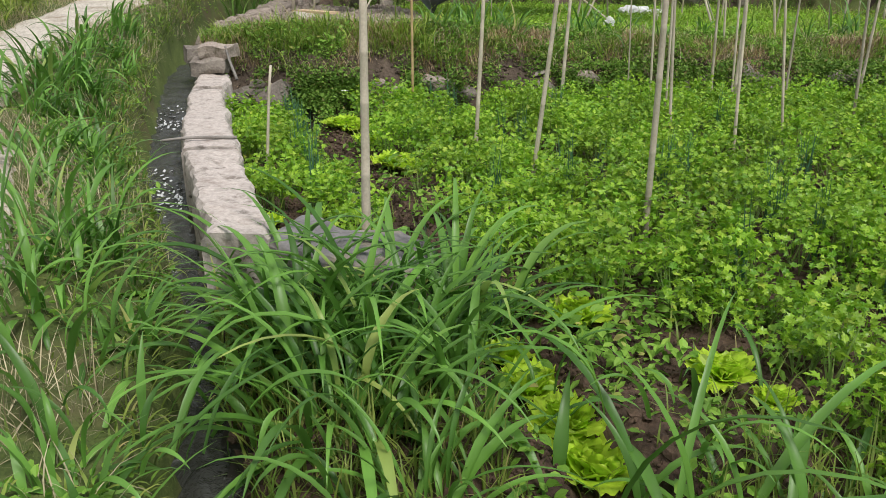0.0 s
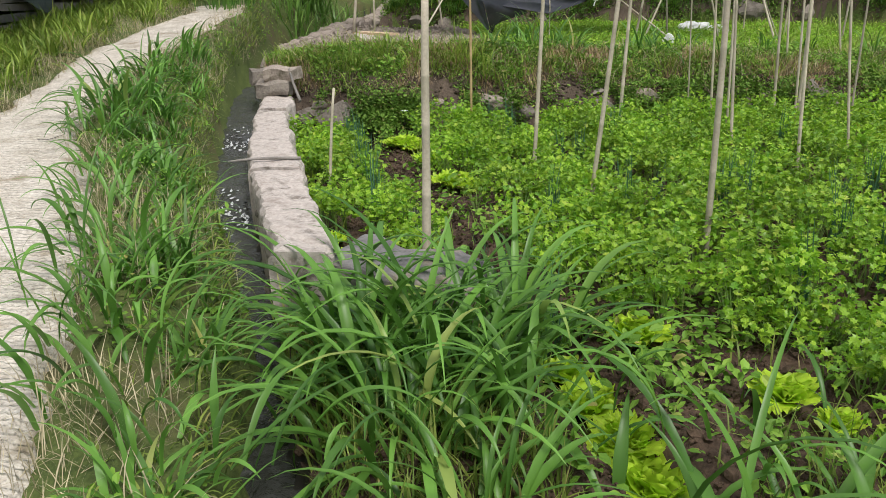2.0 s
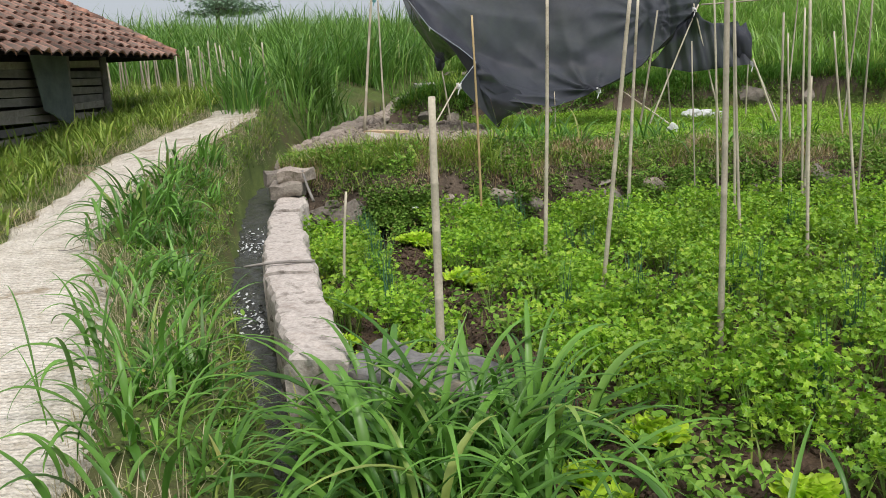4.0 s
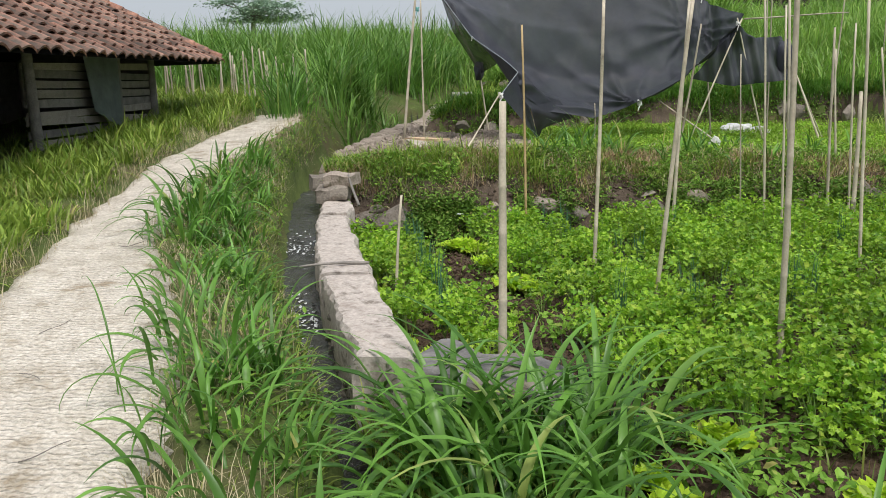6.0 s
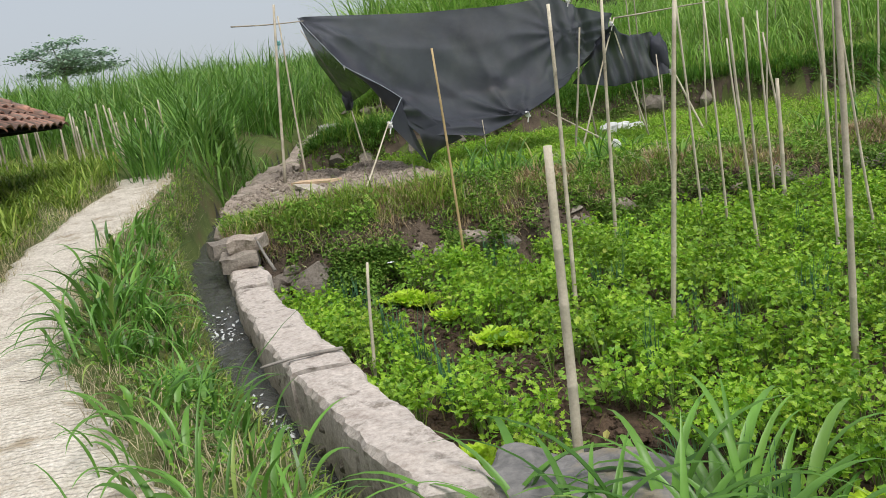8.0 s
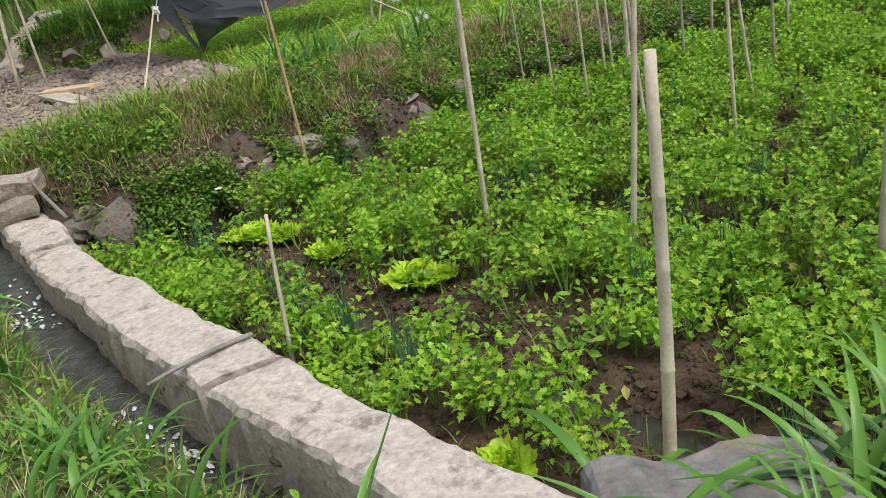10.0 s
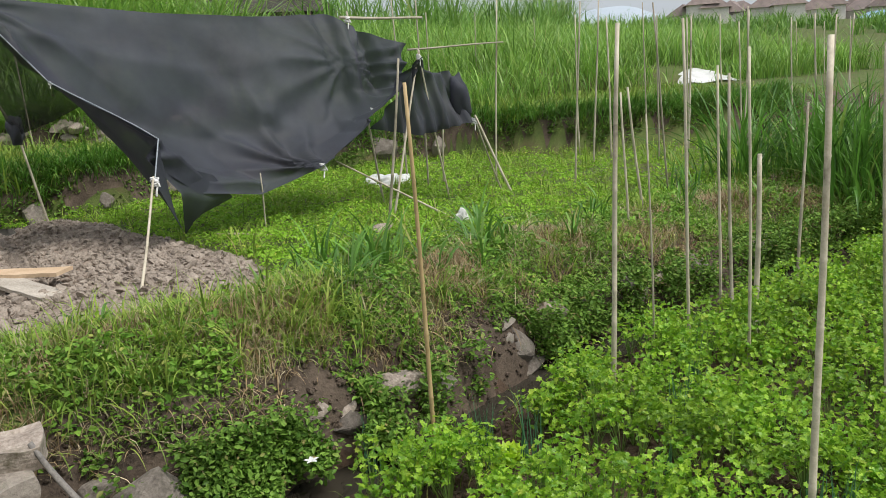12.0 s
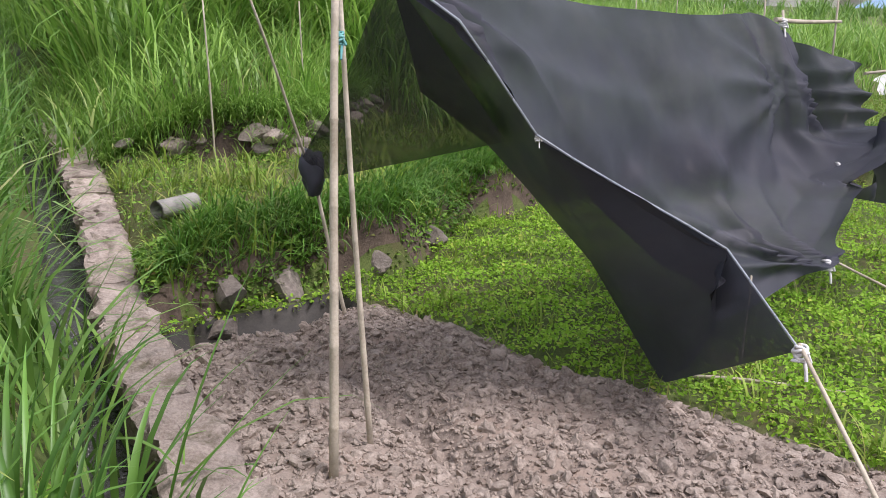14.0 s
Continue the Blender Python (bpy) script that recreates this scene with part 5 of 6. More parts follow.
# verge and left side turf
roots = pick(95000, -6.5, 0.4, 0.4, 14, lambda x, y, z, k: side_l(x, y, z, k) & ((x < lin(y, PR_Y, PR_X)) | (rng.uniform(0, 1, x.shape) < 0.2 + 2.2 * np.clip(x - lin(y, PR_Y, PR_X) - 0.1, 0, 1))) & (np.abs(x - lin(y, PR_Y, PR_X)) < 4) & (wobble(x, y, 2.5, 3) > -0.9) & ~((x > lin(y, CL_Y, CL_X) - 0.07) & (x < lin(y, CR_Y, CR_X))))
grass("verge_grass", roots, 0.07, 0.010, 0.95, 1.3, L_SHORT, "green and yellowing grass along the path", 3)


def tussocks(name, c, per, ln, wd, mat, label, lean=0.6, droop=1.5, spread=0.045, segs=6):
    """Many small tufts of arching blades as one sheet of growth."""
    g = np.random.default_rng(len(c) + per)
    p = np.repeat(c, per, 0)
    off = g.normal(0, spread, (len(p), 2))
    p[:, :2] += off
    p[:, 2] -= 0.02
    big = np.repeat(g.lognormal(0, 0.28, len(c)), per)
    n = len(p)
    v, f = blades(p, np.arctan2(off[:, 1], off[:, 0]) + g.normal(0, 0.6, n), np.abs(g.normal(0.15, lean, n)), np.abs(g.normal(droop, 0.45, n)), ln * big * g.uniform(0.4, 1.2, n), wd * g.uniform(0.55, 1.25, n), segs)
    return thing(name, mesh_of(name, v, f, mat, None, True), label, "grass", kind="stuff")


c = pick(6800, -4.2, 0.3, 0.6, 11.5, lambda x, y, z, k: (chan_side(x, y) == -1) & (x > lin(y, PR_Y, PR_X) + 0.27 + 0.16 * wobble(x, y, 2.1, 7)) & (x < lin(y, CL_Y, CL_X) - np.where(y > 3, 0.17, 0.08)) & (wobble(x, y, 2.7, 2) + 0.5 * wobble(x, y, 6.1, 4) > 0.06))
tussocks("verge_tussocks", c, 10, 0.22, 0.021, L_BROAD, "broad drooping grass tufts along the channel's verge")
c = pick(5200, -7.5, -2.2, 2, 13, lambda x, y, z, k: (x < lin(y, PL_Y, PL_X) - 0.12) & (x > lin(y, PL_Y, PL_X) - 3.2) & ~((x < -5.3) & (y < 11.2)) & (wobble(x, y, 1.8, 5) > -0.45))
tussocks("path_side_tussocks", c, 13, 0.24, 0.02, L_BANK, "loose grass tufts beside the concrete path")
roots = pick(26000, -3.6, 0.4, 0.4, 12, lambda x, y, z, k: side_l(x, y, z, k) & (x > lin(y, PR_Y, PR_X)) & (wobble(x, y, 1.2, 7) > -0.3))
leaves("verge_weeds", roots, 0.035, 0.08, L_WEED, "low leafy weeds in the verge", OVAL)
roots = pick(70000, -4.8, 0.2, 0.6, 11, lambda x, y, z, k: (chan_side(x, y) == -1) & (((x - lin(y, PR_Y, PR_X) > -0.12) & (x - lin(y, PR_Y, PR_X) < 0.55 * np.clip(0.6 + wobble(x, y, 1.5), 0.1, 1.5))) | ((lin(y, PL_Y, PL_X) - x > -0.1) & (lin(y, PL_Y, PL_X) - x < 0.3 * np.clip(0.6 + wobble(x, y, 1.9), 0.1, 1.5)))))
grass("dry_straw", roots, 0.15, 0.0042, 1.3, 0.4, L_STRAW, "dry cut straw lying along the path's edge", 2, "straw")
roots = pick(16000, -0.9, 2.2, 0.6, 3.4, lambda x, y, z, k: (chan_side(x, y) == 1) & ~((furrow(x, y) > -0.2) & (y > 2.3)) & (np.min([np.hypot(x - l[0], y - l[1]) for l in LETTUCES], axis=0) > 0.3))
grass("clump_understory", roots, 0.16, 0.009, 0.5, 0.9, L_SHORT, "short grass under the broad clumps", 3)
roots = pick(11000, -3.6, 0.3, 0.5, 9, lambda x, y, z, k: (chan_side(x, y) == -1) & (x > lin(y, PR_Y, PR_X)) & (wobble(x, y, 1.9, 4) > -0.3))
grass("verge_straw", roots, 0.13, 0.004, 1.1, 0.8, L_STRAW, "dead straw matted in the verge", 3, "straw")
yy = rng.uniform(0.6, 11, 1700)
xx = lin(yy, CL_Y, CL_X) - rng.uniform(0.0, 0.14, len(yy))
n = len(yy)
v, f = blades(np.stack([xx, yy, land(xx - 0.08, yy)[0] - rng.uniform(0, 0.2, n)], -1), rng.normal(0.3, 0.9, n), np.abs(rng.normal(0.6, 0.3, n)), np.abs(rng.normal(1.6, 0.4, n)), rng.uniform(0.06, 0.16, n), np.full(n, 0.01), 5)
thing("overhanging_grass", mesh_of("overhanging_grass", v, f, L_SHORT, None, True), "grass drooping over the channel's bank", "grass", kind="stuff")
# left meadow, taller
roots = pick(30000, -12, -3.8, 5, 16, lambda x, y, z, k: (x < lin(y, PL_Y, PL_X) - 0.25) & ~((x < -5.2) & (y < 11.2) & (rng.uniform(0, 1, x.shape) < 0.8)))
grass("meadow_grass", roots, 0.14, 0.012, 0.6, 1.4, L_SHORT, "tall green grass between the path and the hut", 4)
# terrace bank: patches of green, dead and bare, with stones left open at its foot
OPEN = ((0.72, 8.42, 0.22), (1.02, 8.5, 0.2), (-0.62, 8.2, 0.24), (-0.15, 8.22, 0.14), (-1.66, 8.12, 0.2), (-2.0, 8.1, 0.2), (0.3, 8.28, 0.12), (2.6, 8.75, 0.12), (3.5, 8.8, 0.16))


def covered(x, y):
    """Off the open stones."""
    ok = np.ones_like(x, bool)
    for ox, oy, r_ in OPEN:
        ok &= ((x - ox) / r_) ** 2 + ((y - oy) / (r_ * 0.75)) ** 2 > 1
    return ok


bank = lambda x, y, z, k: (chan_side(x, y) == 1) & clear_wall(x, y) & (y > foot(x) + 0.04) & (y < foot(x) + 1.7) & (k != 2) & covered(x, y)
dead = lambda x, y: wobble(x, y, 1.7, 1) + 0.5 * wobble(x, y, 5.2, 3)
roots = pick(36000, -2.9, 7, 8, 11, lambda x, y, z, k: bank(x, y, z, k) & (wobble(x, y, 3.3, 4) > -0.3) & (dead(x, y) < 0.3))
grass("bank_grass", roots, 0.085, 0.009, 0.8, 1.4, L_BANK, "uneven grass on the terrace bank", 3)
roots = pick(90000, -2.9, 7, 8, 10.6, lambda x, y, z, k: bank(x, y, z, k) & (y < foot(x) + 1.2) & (dead(x, y) < 0.08))
leaves("bank_creepers", roots, 0.03, 0.08, L_DARK, "creeping small leaves over the terrace face", OVAL)
roots = pick(62000, -2.9, 7, 8, 10.4, lambda x, y, z, k: bank(x, y, z, k) & (y < foot(x) + 1.0) & (dead(x, y) > 0.0))
grass("bank_dead_grass", roots, 0.14, 0.007, 0.9, 1.7, L_BROWN, "brown dead grass hanging on the terrace face", 3)
roots = pick(42000, -2.9, 7, 8, 10.4, lambda x, y, z, k: bank(x, y, z, k) & (y < foot(x) + 1.3) & (wobble(x, y, 2.9, 6) + 0.5 * wobble(x, y, 8.0, 2) > 0.0))
grass("bank_straw", roots, 0.13, 0.006, 1.0, 1.5, L_STRAW, "pale straw tangled in the terrace bank", 3, "straw")
c = pick(330, -2.6, 7, 8, 10.6, lambda x, y, z, k: bank(x, y, z, k) & (y > foot(x) + 0.16) & (wobble(x, y, 1.9, 3) > -0.3))
tussocks("bank_tussocks", c, 16, 0.22, 0.015, L_BANK, "ragged grass tufts on the terrace's edge")
c = pick(480, -2.5, -0.1, 8.3, 9.8, lambda x, y, z, k: bank(x, y, z, k) & (y > foot(x) + 0.3))
tussocks("plot_edge_tussocks", c, 12, 0.2, 0.012, L_BANK, "grass tufts fringing the dug plot")
c = pick(22, -0.1, 5.2, 8.9, 10.4, lambda x, y, z, k: bank(x, y, z, k) & (y > foot(x) + 0.35))
tussocks("bank_broad_tufts", c, 14, 0.42, 0.026, L_BROAD, "tufts of broad green blades on the terrace's edge", 0.45, 1.5, 0.05, 8)
roots = pick(9000, -2.3, 6, 8, 9.2, lambda x, y, z, k: (chan_side(x, y) == 1) & (k == 4))
v, f = strew(*lump(6, (1, 0.9, 0.8), 0.5, 1), roots, turns(rng.uniform(0, 6, len(roots)), rng.normal(0, 0.5, len(roots)), rng.normal(0, 0.5, len(roots))), np.clip(rng.lognormal(-3.6, 0.5, len(roots)), 0.01, 0.07))
thing("bank_crumbs", mesh_of("bank_crumbs", v, f, M_BANK), "crumbling dark earth on the terrace face", "soil", kind="stuff")
roots = pick(700, -2.2, 5, 8, 9.2, lambda x, y, z, k: (chan_side(x, y) == 1) & (k == 4) & (y > foot(x) + 0.05))
n = len(roots)
v, f = blades(roots, rng.normal(-1.57, 0.6, n), np.abs(rng.normal(1.2, 0.3, n)), np.abs(rng.normal(1.5, 0.4, n)), rng.uniform(0.12, 0.3, n), np.full(n, 0.006), 6)
thing("hanging_roots", mesh_of("hanging_roots", v, f, L_BROWN, None, True), "thin brown roots hanging from the terrace's edge", "roots", kind="stuff")
# ground cover on the upper terrace
top1 = lambda x, y, z, k: (k != 2) & (y > foot(x) + 1.2) & (y < foot2(x) - 0.05) & clear_wall(x, y) & (chan_side(x, y) == 1)
roots = pick(150000, -2.4, 9, 9.4, 16.6, lambda x, y, z, k: top1(x, y, z, k) & (rng.uniform(0, 1, x.shape) < np.clip(1.2 - 0.13 * x, 0.2, 1)))
roots[:, 2] += 0.07 * np.clip(wobble(roots[:, 0], roots[:, 1], 2.6, 2) + 0.6 * wobble(roots[:, 0], roots[:, 1], 7.5, 5), -0.6, 1.2)
leaves("ground_cover", roots, 0.037, 0.08, L_COVER, "dense light green low plants covering the upper terrace", OVAL)
c = pick(900, -1, 9, 9.6, 16.4, lambda x, y, z, k: top1(x, y, z, k) & (wobble(x, y, 1.3, 5) > 0.0))
tussocks("terrace_tussocks", c, 12, 0.24, 0.014, L_BANK, "grass tufts standing among the low plants")
roots = pick(9000, -2.4, 9, 9.4, 16.6, lambda x, y, z, k: top1(x, y, z, k) & (wobble(x, y, 0.9, 2) > -0.2))
grass("terrace_grass", roots, 0.16, 0.009, 0.5, 0.9, L_BANK, "grass tufts among the low plants", 3)
roots = pick(52000, -2.9, 7, 8, 11, lambda x, y, z, k: bank(x, y, z, k) & (y > foot(x) + 0.2) & (wobble(x, y, 2.4, 5) > -0.35) & (dead(x, y) < 0.12))
leaves("bank_weeds", roots, 0.042, 0.1, L_WEED, "bright leafy weeds on the terrace's edge", OVAL)
roots = pick(2800, -2.9, 7, 8, 9.4, lambda x, y, z, k: bank(x, y, z, k) & (y > foot(x) + 0.2) & (y < foot(x) + 0.6))
n = len(roots)
v, f = blades(roots, rng.normal(-1.57, 0.5, n), np.abs(rng.normal(0.7, 0.3, n)), np.abs(rng.normal(1.9, 0.4, n)), rng.uniform(0.2, 0.42, n), np.full(n, 0.008), 6)
thing("hanging_grass", mesh_of("hanging_grass", v, f, L_BANK, None, True), "long grass hanging down the terrace face", "grass", kind="stuff")
xx = rng.uniform(-2.1, 6.5, 52000)
dd = rng.uniform(-0.1, 0.2, len(xx)) - 0.06 * np.clip(wobble(xx, xx, 3.1, 5), 0, 1)
roots = np.stack([xx, foot(xx) + dd, np.where(dd < 0, rng.uniform(-0.4, 0.02, len(xx)), np.interp(dd, [0, 0.06, 0.2], [-0.4, -0.2, 0.02]) - 0.02)], -1)
roots = roots[(wobble(roots[:, 0], roots[:, 2] * 3, 2.3, 6) > -0.5) & covered(roots[:, 0], roots[:, 1])]
xx = rng.uniform(-1.55, -0.25, 9000)
dd = rng.uniform(-0.34, 0.08, len(xx)) * (0.6 + 0.5 * wobble(xx, xx, 4.0, 1))
more = np.stack([xx, foot(xx) + dd, -0.1 + dd * 1.0 - rng.uniform(0, 0.08, len(xx))], -1)
roots = np.concatenate([roots, more[covered(more[:, 0], more[:, 1])]])
leaves("face_creepers", roots, 0.036, 0.07, L_DARK, "dark leaves hanging on the stone face", OVAL)
xx = rng.uniform(-2.2, 12, 30000)
dd = rng.uniform(-0.03, 0.3, len(xx))
roots = np.stack([xx, foot2(xx) + dd, np.interp(dd, [0, 0.08, 0.3], [0.1, 0.45, 0.72]) - 0.02], -1)
roots = roots[(wobble(roots[:, 0], roots[:, 2] * 3, 1.6, 2) > -0.25) & (roots[:, 0] > lin(roots[:, 1], UR_Y, UR_X))]
leaves("upper_face_creepers", roots, 0.05, 0.12, L_DARK, "dark leaves and roots hanging on the upper terrace face", OVAL)
xx = rng.uniform(-2.1, 12, 9000)
roots = np.stack([xx, foot2(xx) + rng.uniform(0.1, 0.6, len(xx)), np.zeros(len(xx))], -1)
roots[:, 2] = land(roots[:, 0], roots[:, 1])[0]
roots = roots[roots[:, 0] > lin(roots[:, 1], UR_Y, UR_X)]
n = len(roots)
v, f = blades(roots, rng.normal(-1.57, 0.9, n), np.abs(rng.normal(0.5, 0.3, n)), np.abs(rng.normal(1.7, 0.4, n)), rng.uniform(0.25, 0.5, n), np.full(n, 0.014), 6)
thing("upper_hanging_grass", mesh_of("upper_hanging_grass", v, f, L_BROAD, None, True), "lush grass hanging over the upper terrace's edge", "grass", kind="stuff")
# second terrace face and top
t2 = lambda x, y, z, k: (y > foot2(x) + 0.0) & (y < foot2(x) + np.where(x < 3, bank3(x) - 0.12, 5.2)) & clear_wall(x, y) & (chan_side(x, y) == 1)
c = pick(1500, -2.4, 9, 14.6, 21, lambda x, y, z, k: t2(x, y, z, k) & (wobble(x, y, 1.5, 4) > 0.0))
tussocks("upper_tussocks", c, 14, 0.3, 0.017, L_BANK, "tufts of grass on the upper terrace")
roots = pick(40000, -2.4, 13, 14.6, 21, lambda x, y, z, k: t2(x, y, z, k) & (wobble(x, y, 2.1, 2) > -0.4))
leaves("upper_weeds", roots, 0.04, 0.09, L_WEED, "low weeds on the upper terrace", OVAL)
roots = pick(26000, -2.4, 13, 13, 21.5, t2)
grass("upper_bank_grass", roots, 0.17, 0.012, 0.5, 1.5, L_SHORT, "long grass hanging over the upper terrace face", 3)
roots = pick(12000, -2.4, 13, 13, 17.2, lambda x, y, z, k: t2(x, y, z, k) & (y < foot2(x) + 0.7))
leaves("upper_bank_creepers", roots, 0.045, 0.1, L_DARK, "dark leaves on the upper terrace face", OVAL)
# grass hanging over the bare upper bank
xx = rng.uniform(-1.7, 3.4, 5200)
roots = np.stack([xx, foot2(xx) + bank3(xx) + rng.uniform(0.04, 0.55, len(xx)), np.zeros(len(xx))], -1)
roots[:, 2] = land(roots[:, 0], roots[:, 1])[0]
roots = roots[roots[:, 0] > lin(roots[:, 1], UR_Y, UR_X)]
n = len(roots)
v, f = blades(roots, rng.normal(-1.57, 0.8, n), np.abs(rng.normal(0.5, 0.3, n)), np.abs(rng.normal(1.7, 0.4, n)), rng.uniform(0.22, 0.5, n), np.full(n, 0.016), 6)
thing("bare_bank_grass", mesh_of("bare_bank_grass", v, f, L_LUSH, None, True), "grass hanging over the bare upper bank", "grass", kind="stuff")
xx = rng.uniform(-1.6, 3.2, 9000)
roots = np.stack([xx, foot2(xx) + bank3(xx) + rng.uniform(-0.08, 0.2, len(xx)), np.zeros(len(xx))], -1)
roots[:, 2] = land(roots[:, 0], roots[:, 1])[0]
roots = roots[(wobble(roots[:, 0], roots[:, 2] * 4, 2.3, 3) > 0.05) & (roots[:, 0] > lin(roots[:, 1], UR_Y, UR_X))]
leaves("bare_bank_creepers", roots, 0.045, 0.09, L_DARK, "small leaves creeping on the bare upper bank", OVAL)
# elephant grass on the hill
def tall(name, count, x0, x1, y0, y1, test, ln, wd, label, dr=1.35, per=26, spread=0.2, mat=L_HILL):
    """Grass in tussocks: blades stand round common feet."""
    c = pick(max(1, count // per), x0, x1, y0, y1, test)
    p = np.repeat(c, per, 0)
    p[:, :2] += rng.normal(0, spread, (len(p), 2))
    p[:, 2] = land(p[:, 0], p[:, 1])[0]
    big = np.repeat(rng.uniform(0.7, 1.2, len(c)), per)
    n = len(p)
    v, f = blades(p, rng.uniform(0, 6.3, n), np.abs(rng.normal(0.12, 0.3, n)), np.abs(rng.normal(dr + 0.35, 0.5, n)), ln * big * rng.uniform(0.55, 1.2, n), wd * rng.uniform(0.5, 1.3, n), 6)
    return thing(name, mesh_of(name, v, f, mat, None, True), label, "grass", kind="stuff")


tall("elephant_grass", 46000, -2, 22, 17, 30, lambda x, y, z, k: (y > foot2(x) + np.where(x < 3, bank3(x) + 0.4, np.where(x < 6, 1.0, 0.6))) & (chan_side(x, y) != 0) & (np.hypot(x - 13.6, y - 17.2) > 1.5), 1.15, 0.026, "tall dense elephant grass on the slope above the terraces", mat=L_LUSH)
tall("elephant_grass", 28000, -26, -1, 13.3, 30, lambda x, y, z, k: (y > 14.2) & (chan_side(x, y) == -1), 1.4, 0.032, "tall elephant grass behind the fence")
tall("elephant_grass", 14000, -45, 60, 30, 60, lambda x, y, z, k: ~((x > 3.5) & (x < 17) & (y > 35) & (y < 41)), 1.5, 0.08, "far elephant grass along the hill's crest")
tall("elephant_grass", 7000, -6, -1.8, 10.6, 14.3, lambda x, y, z, k: (chan_side(x, y) == -1) & off_path(x, y, 0.25) & (x > -3.45 - 0.3 * (y - 13)), 1.25, 0.03, "tall grass tussocks beside the path's bend")

tall("elephant_grass", 6000, -0.8, 4.5, 20.5, 26, lambda x, y, z, k: (chan_side(x, y) != 0) & (wobble(x, y, 0.8, 3) > -0.6), 2.7, 0.045, "tallest elephant grass up the slope", mat=L_LUSH)

tall("elephant_grass", 9000, 8, 60, 28, 50, lambda x, y, z, k: (x > 8.5 + (y - 30) * 0.5) & (x < 20.5 + (y - 30) * 1.05) & ~((x < 17) & (y > 34) & (y < 41.5)), 3.4, 0.06, "tall elephant grass along the upper slope")

# clods on the dug plot: crumbs, shards and a few large lumps
clods = []
for n0, level, mid, wide, top_, shapes in ((46000, 1, -4.0, 0.5, 0.05, 4), (11000, 2, -3.15, 0.5, 0.14, 5)):
    roots = pick(n0, -2.8, 0.2, 9.4, 14.8, lambda x, y, z, k: (k == 2) & clear_wall(x, y))
    for j, some in enumerate(np.array_split(roots, shapes)):
        n = len(some)
        v, f = lump(4 + 3 * j, (1, 0.6 + 0.1 * j, 0.4 + 0.06 * j), 1.0, level, 0, 9)
        clods.append(strew(v, f, some + np.array([0, 0, 0.003]), turns(rng.uniform(0, 6, n), rng.normal(0, 0.6, n), rng.normal(0, 0.6, n)), np.clip(rng.lognormal(mid, wide, n), 0.008, top_)))
v, f = joined(clods)
thing("soil_clods", mesh_of("soil_clods", v, f, M_CLOD), "broken clods of dry brown clay on the dug plot", "soil", kind="stuff")


# ---- planks, bags, oddments ----
def plank(x, y, z, ln, wd, th, rz, mat, label, tilt=0.0, rag=0.03):
    """A board with uneven edges and broken ends."""
    vs, nx_, nc = [], 14, 5
    for i in range(nx_ + 1):
        for j in range(nc):
            for side_ in (0, 1):
                u, w = i / nx_ - 0.5, j / (nc - 1) - 0.5
                k = noise.noise_vector((u * 6 + x, w * 5, y))
                end = rag * noise.noise((w * 9 + x * 3, i, y)) * (2.2 if i in (0, nx_) else 0.2)
                vs.append((u * ln + end, w * wd * (1 + 0.12 * k.x) + 0.006 * k.y, (side_ - 0.5) * th + 0.006 * k.z + 0.004 * noise.noise((u * 4, w * 22, x))))
    at = lambda i, j, k: (i * nc + j) * 2 + k
    fs = []
    for i in range(nx_):
        for j in range(nc - 1):
            fs += [(at(i, j, 1), at(i + 1, j, 1), at(i + 1, j + 1, 1), at(i, j + 1, 1)), (at(i, j, 0), at(i, j + 1, 0), at(i + 1, j + 1, 0), at(i + 1, j, 0))]
        fs += [(at(i, 0, 0), at(i + 1, 0, 0), at(i + 1, 0, 1), at(i, 0, 1)), (at(i, nc - 1, 1), at(i + 1, nc - 1, 1), at(i + 1, nc - 1, 0), at(i, nc - 1, 0))]
    for j in range(nc - 1):
        fs += [(at(0, j, 1), at(0, j + 1, 1), at(0, j + 1, 0), at(0, j, 0)), (at(nx_, j, 0), at(nx_, j + 1, 0), at(nx_, j + 1, 1), at(nx_, j, 1))]
    me = mesh_of("plank", vs, np.array(fs), mat)
    ob = thing("plank", me, label, "plank", "planks on the dug plot")
    ob.matrix_basis = pose(x, y, z, 0, tilt, rz)
    return ob


plank(-1.72, 11.02, 0.405, 0.64, 0.2, 0.03, -38, M_PLANK, "fresh sawn orange-brown plank on the dug soil")
plank(-1.76, 10.7, 0.365, 0.8, 0.2, 0.03, -68, M_PLANKW, "weathered grey splintered plank on the dug soil", 4)
for i, (x, y, rz, ln) in enumerate(((-2.2, 11.05, 60, 0.28), (-2.32, 11.5, 110, 0.26))):
    plank(x, y, 0.35, ln, 0.03, 0.015, rz, M_PLANKW, "short split piece of wood on the soil")
thing("stick", rod_mesh("stick", (-1.72, 4.95, -0.005), (-1.28, 5.06, 0.0), 0.009, 0.012, M_WOOD, 0, 6, 0.01), "dark twig lying across the wall's top", "stick")
thing("stick", rod_mesh("stick", (-2.1, 8.0, 0.26), (-1.95, 7.75, -0.02), 0.012, 0.015, M_WOOD, 0, 6, 0.006), "broken stick leaning on the wall's end", "stick")
thing("stick", rod_mesh("stick", (0.75, 11.3, 0.22), (0.1, 12.0, 0.26), 0.012, 0.012, M_BAMBOO, 0, 6, 0.02), "fallen bamboo stick among the low plants", "stick")


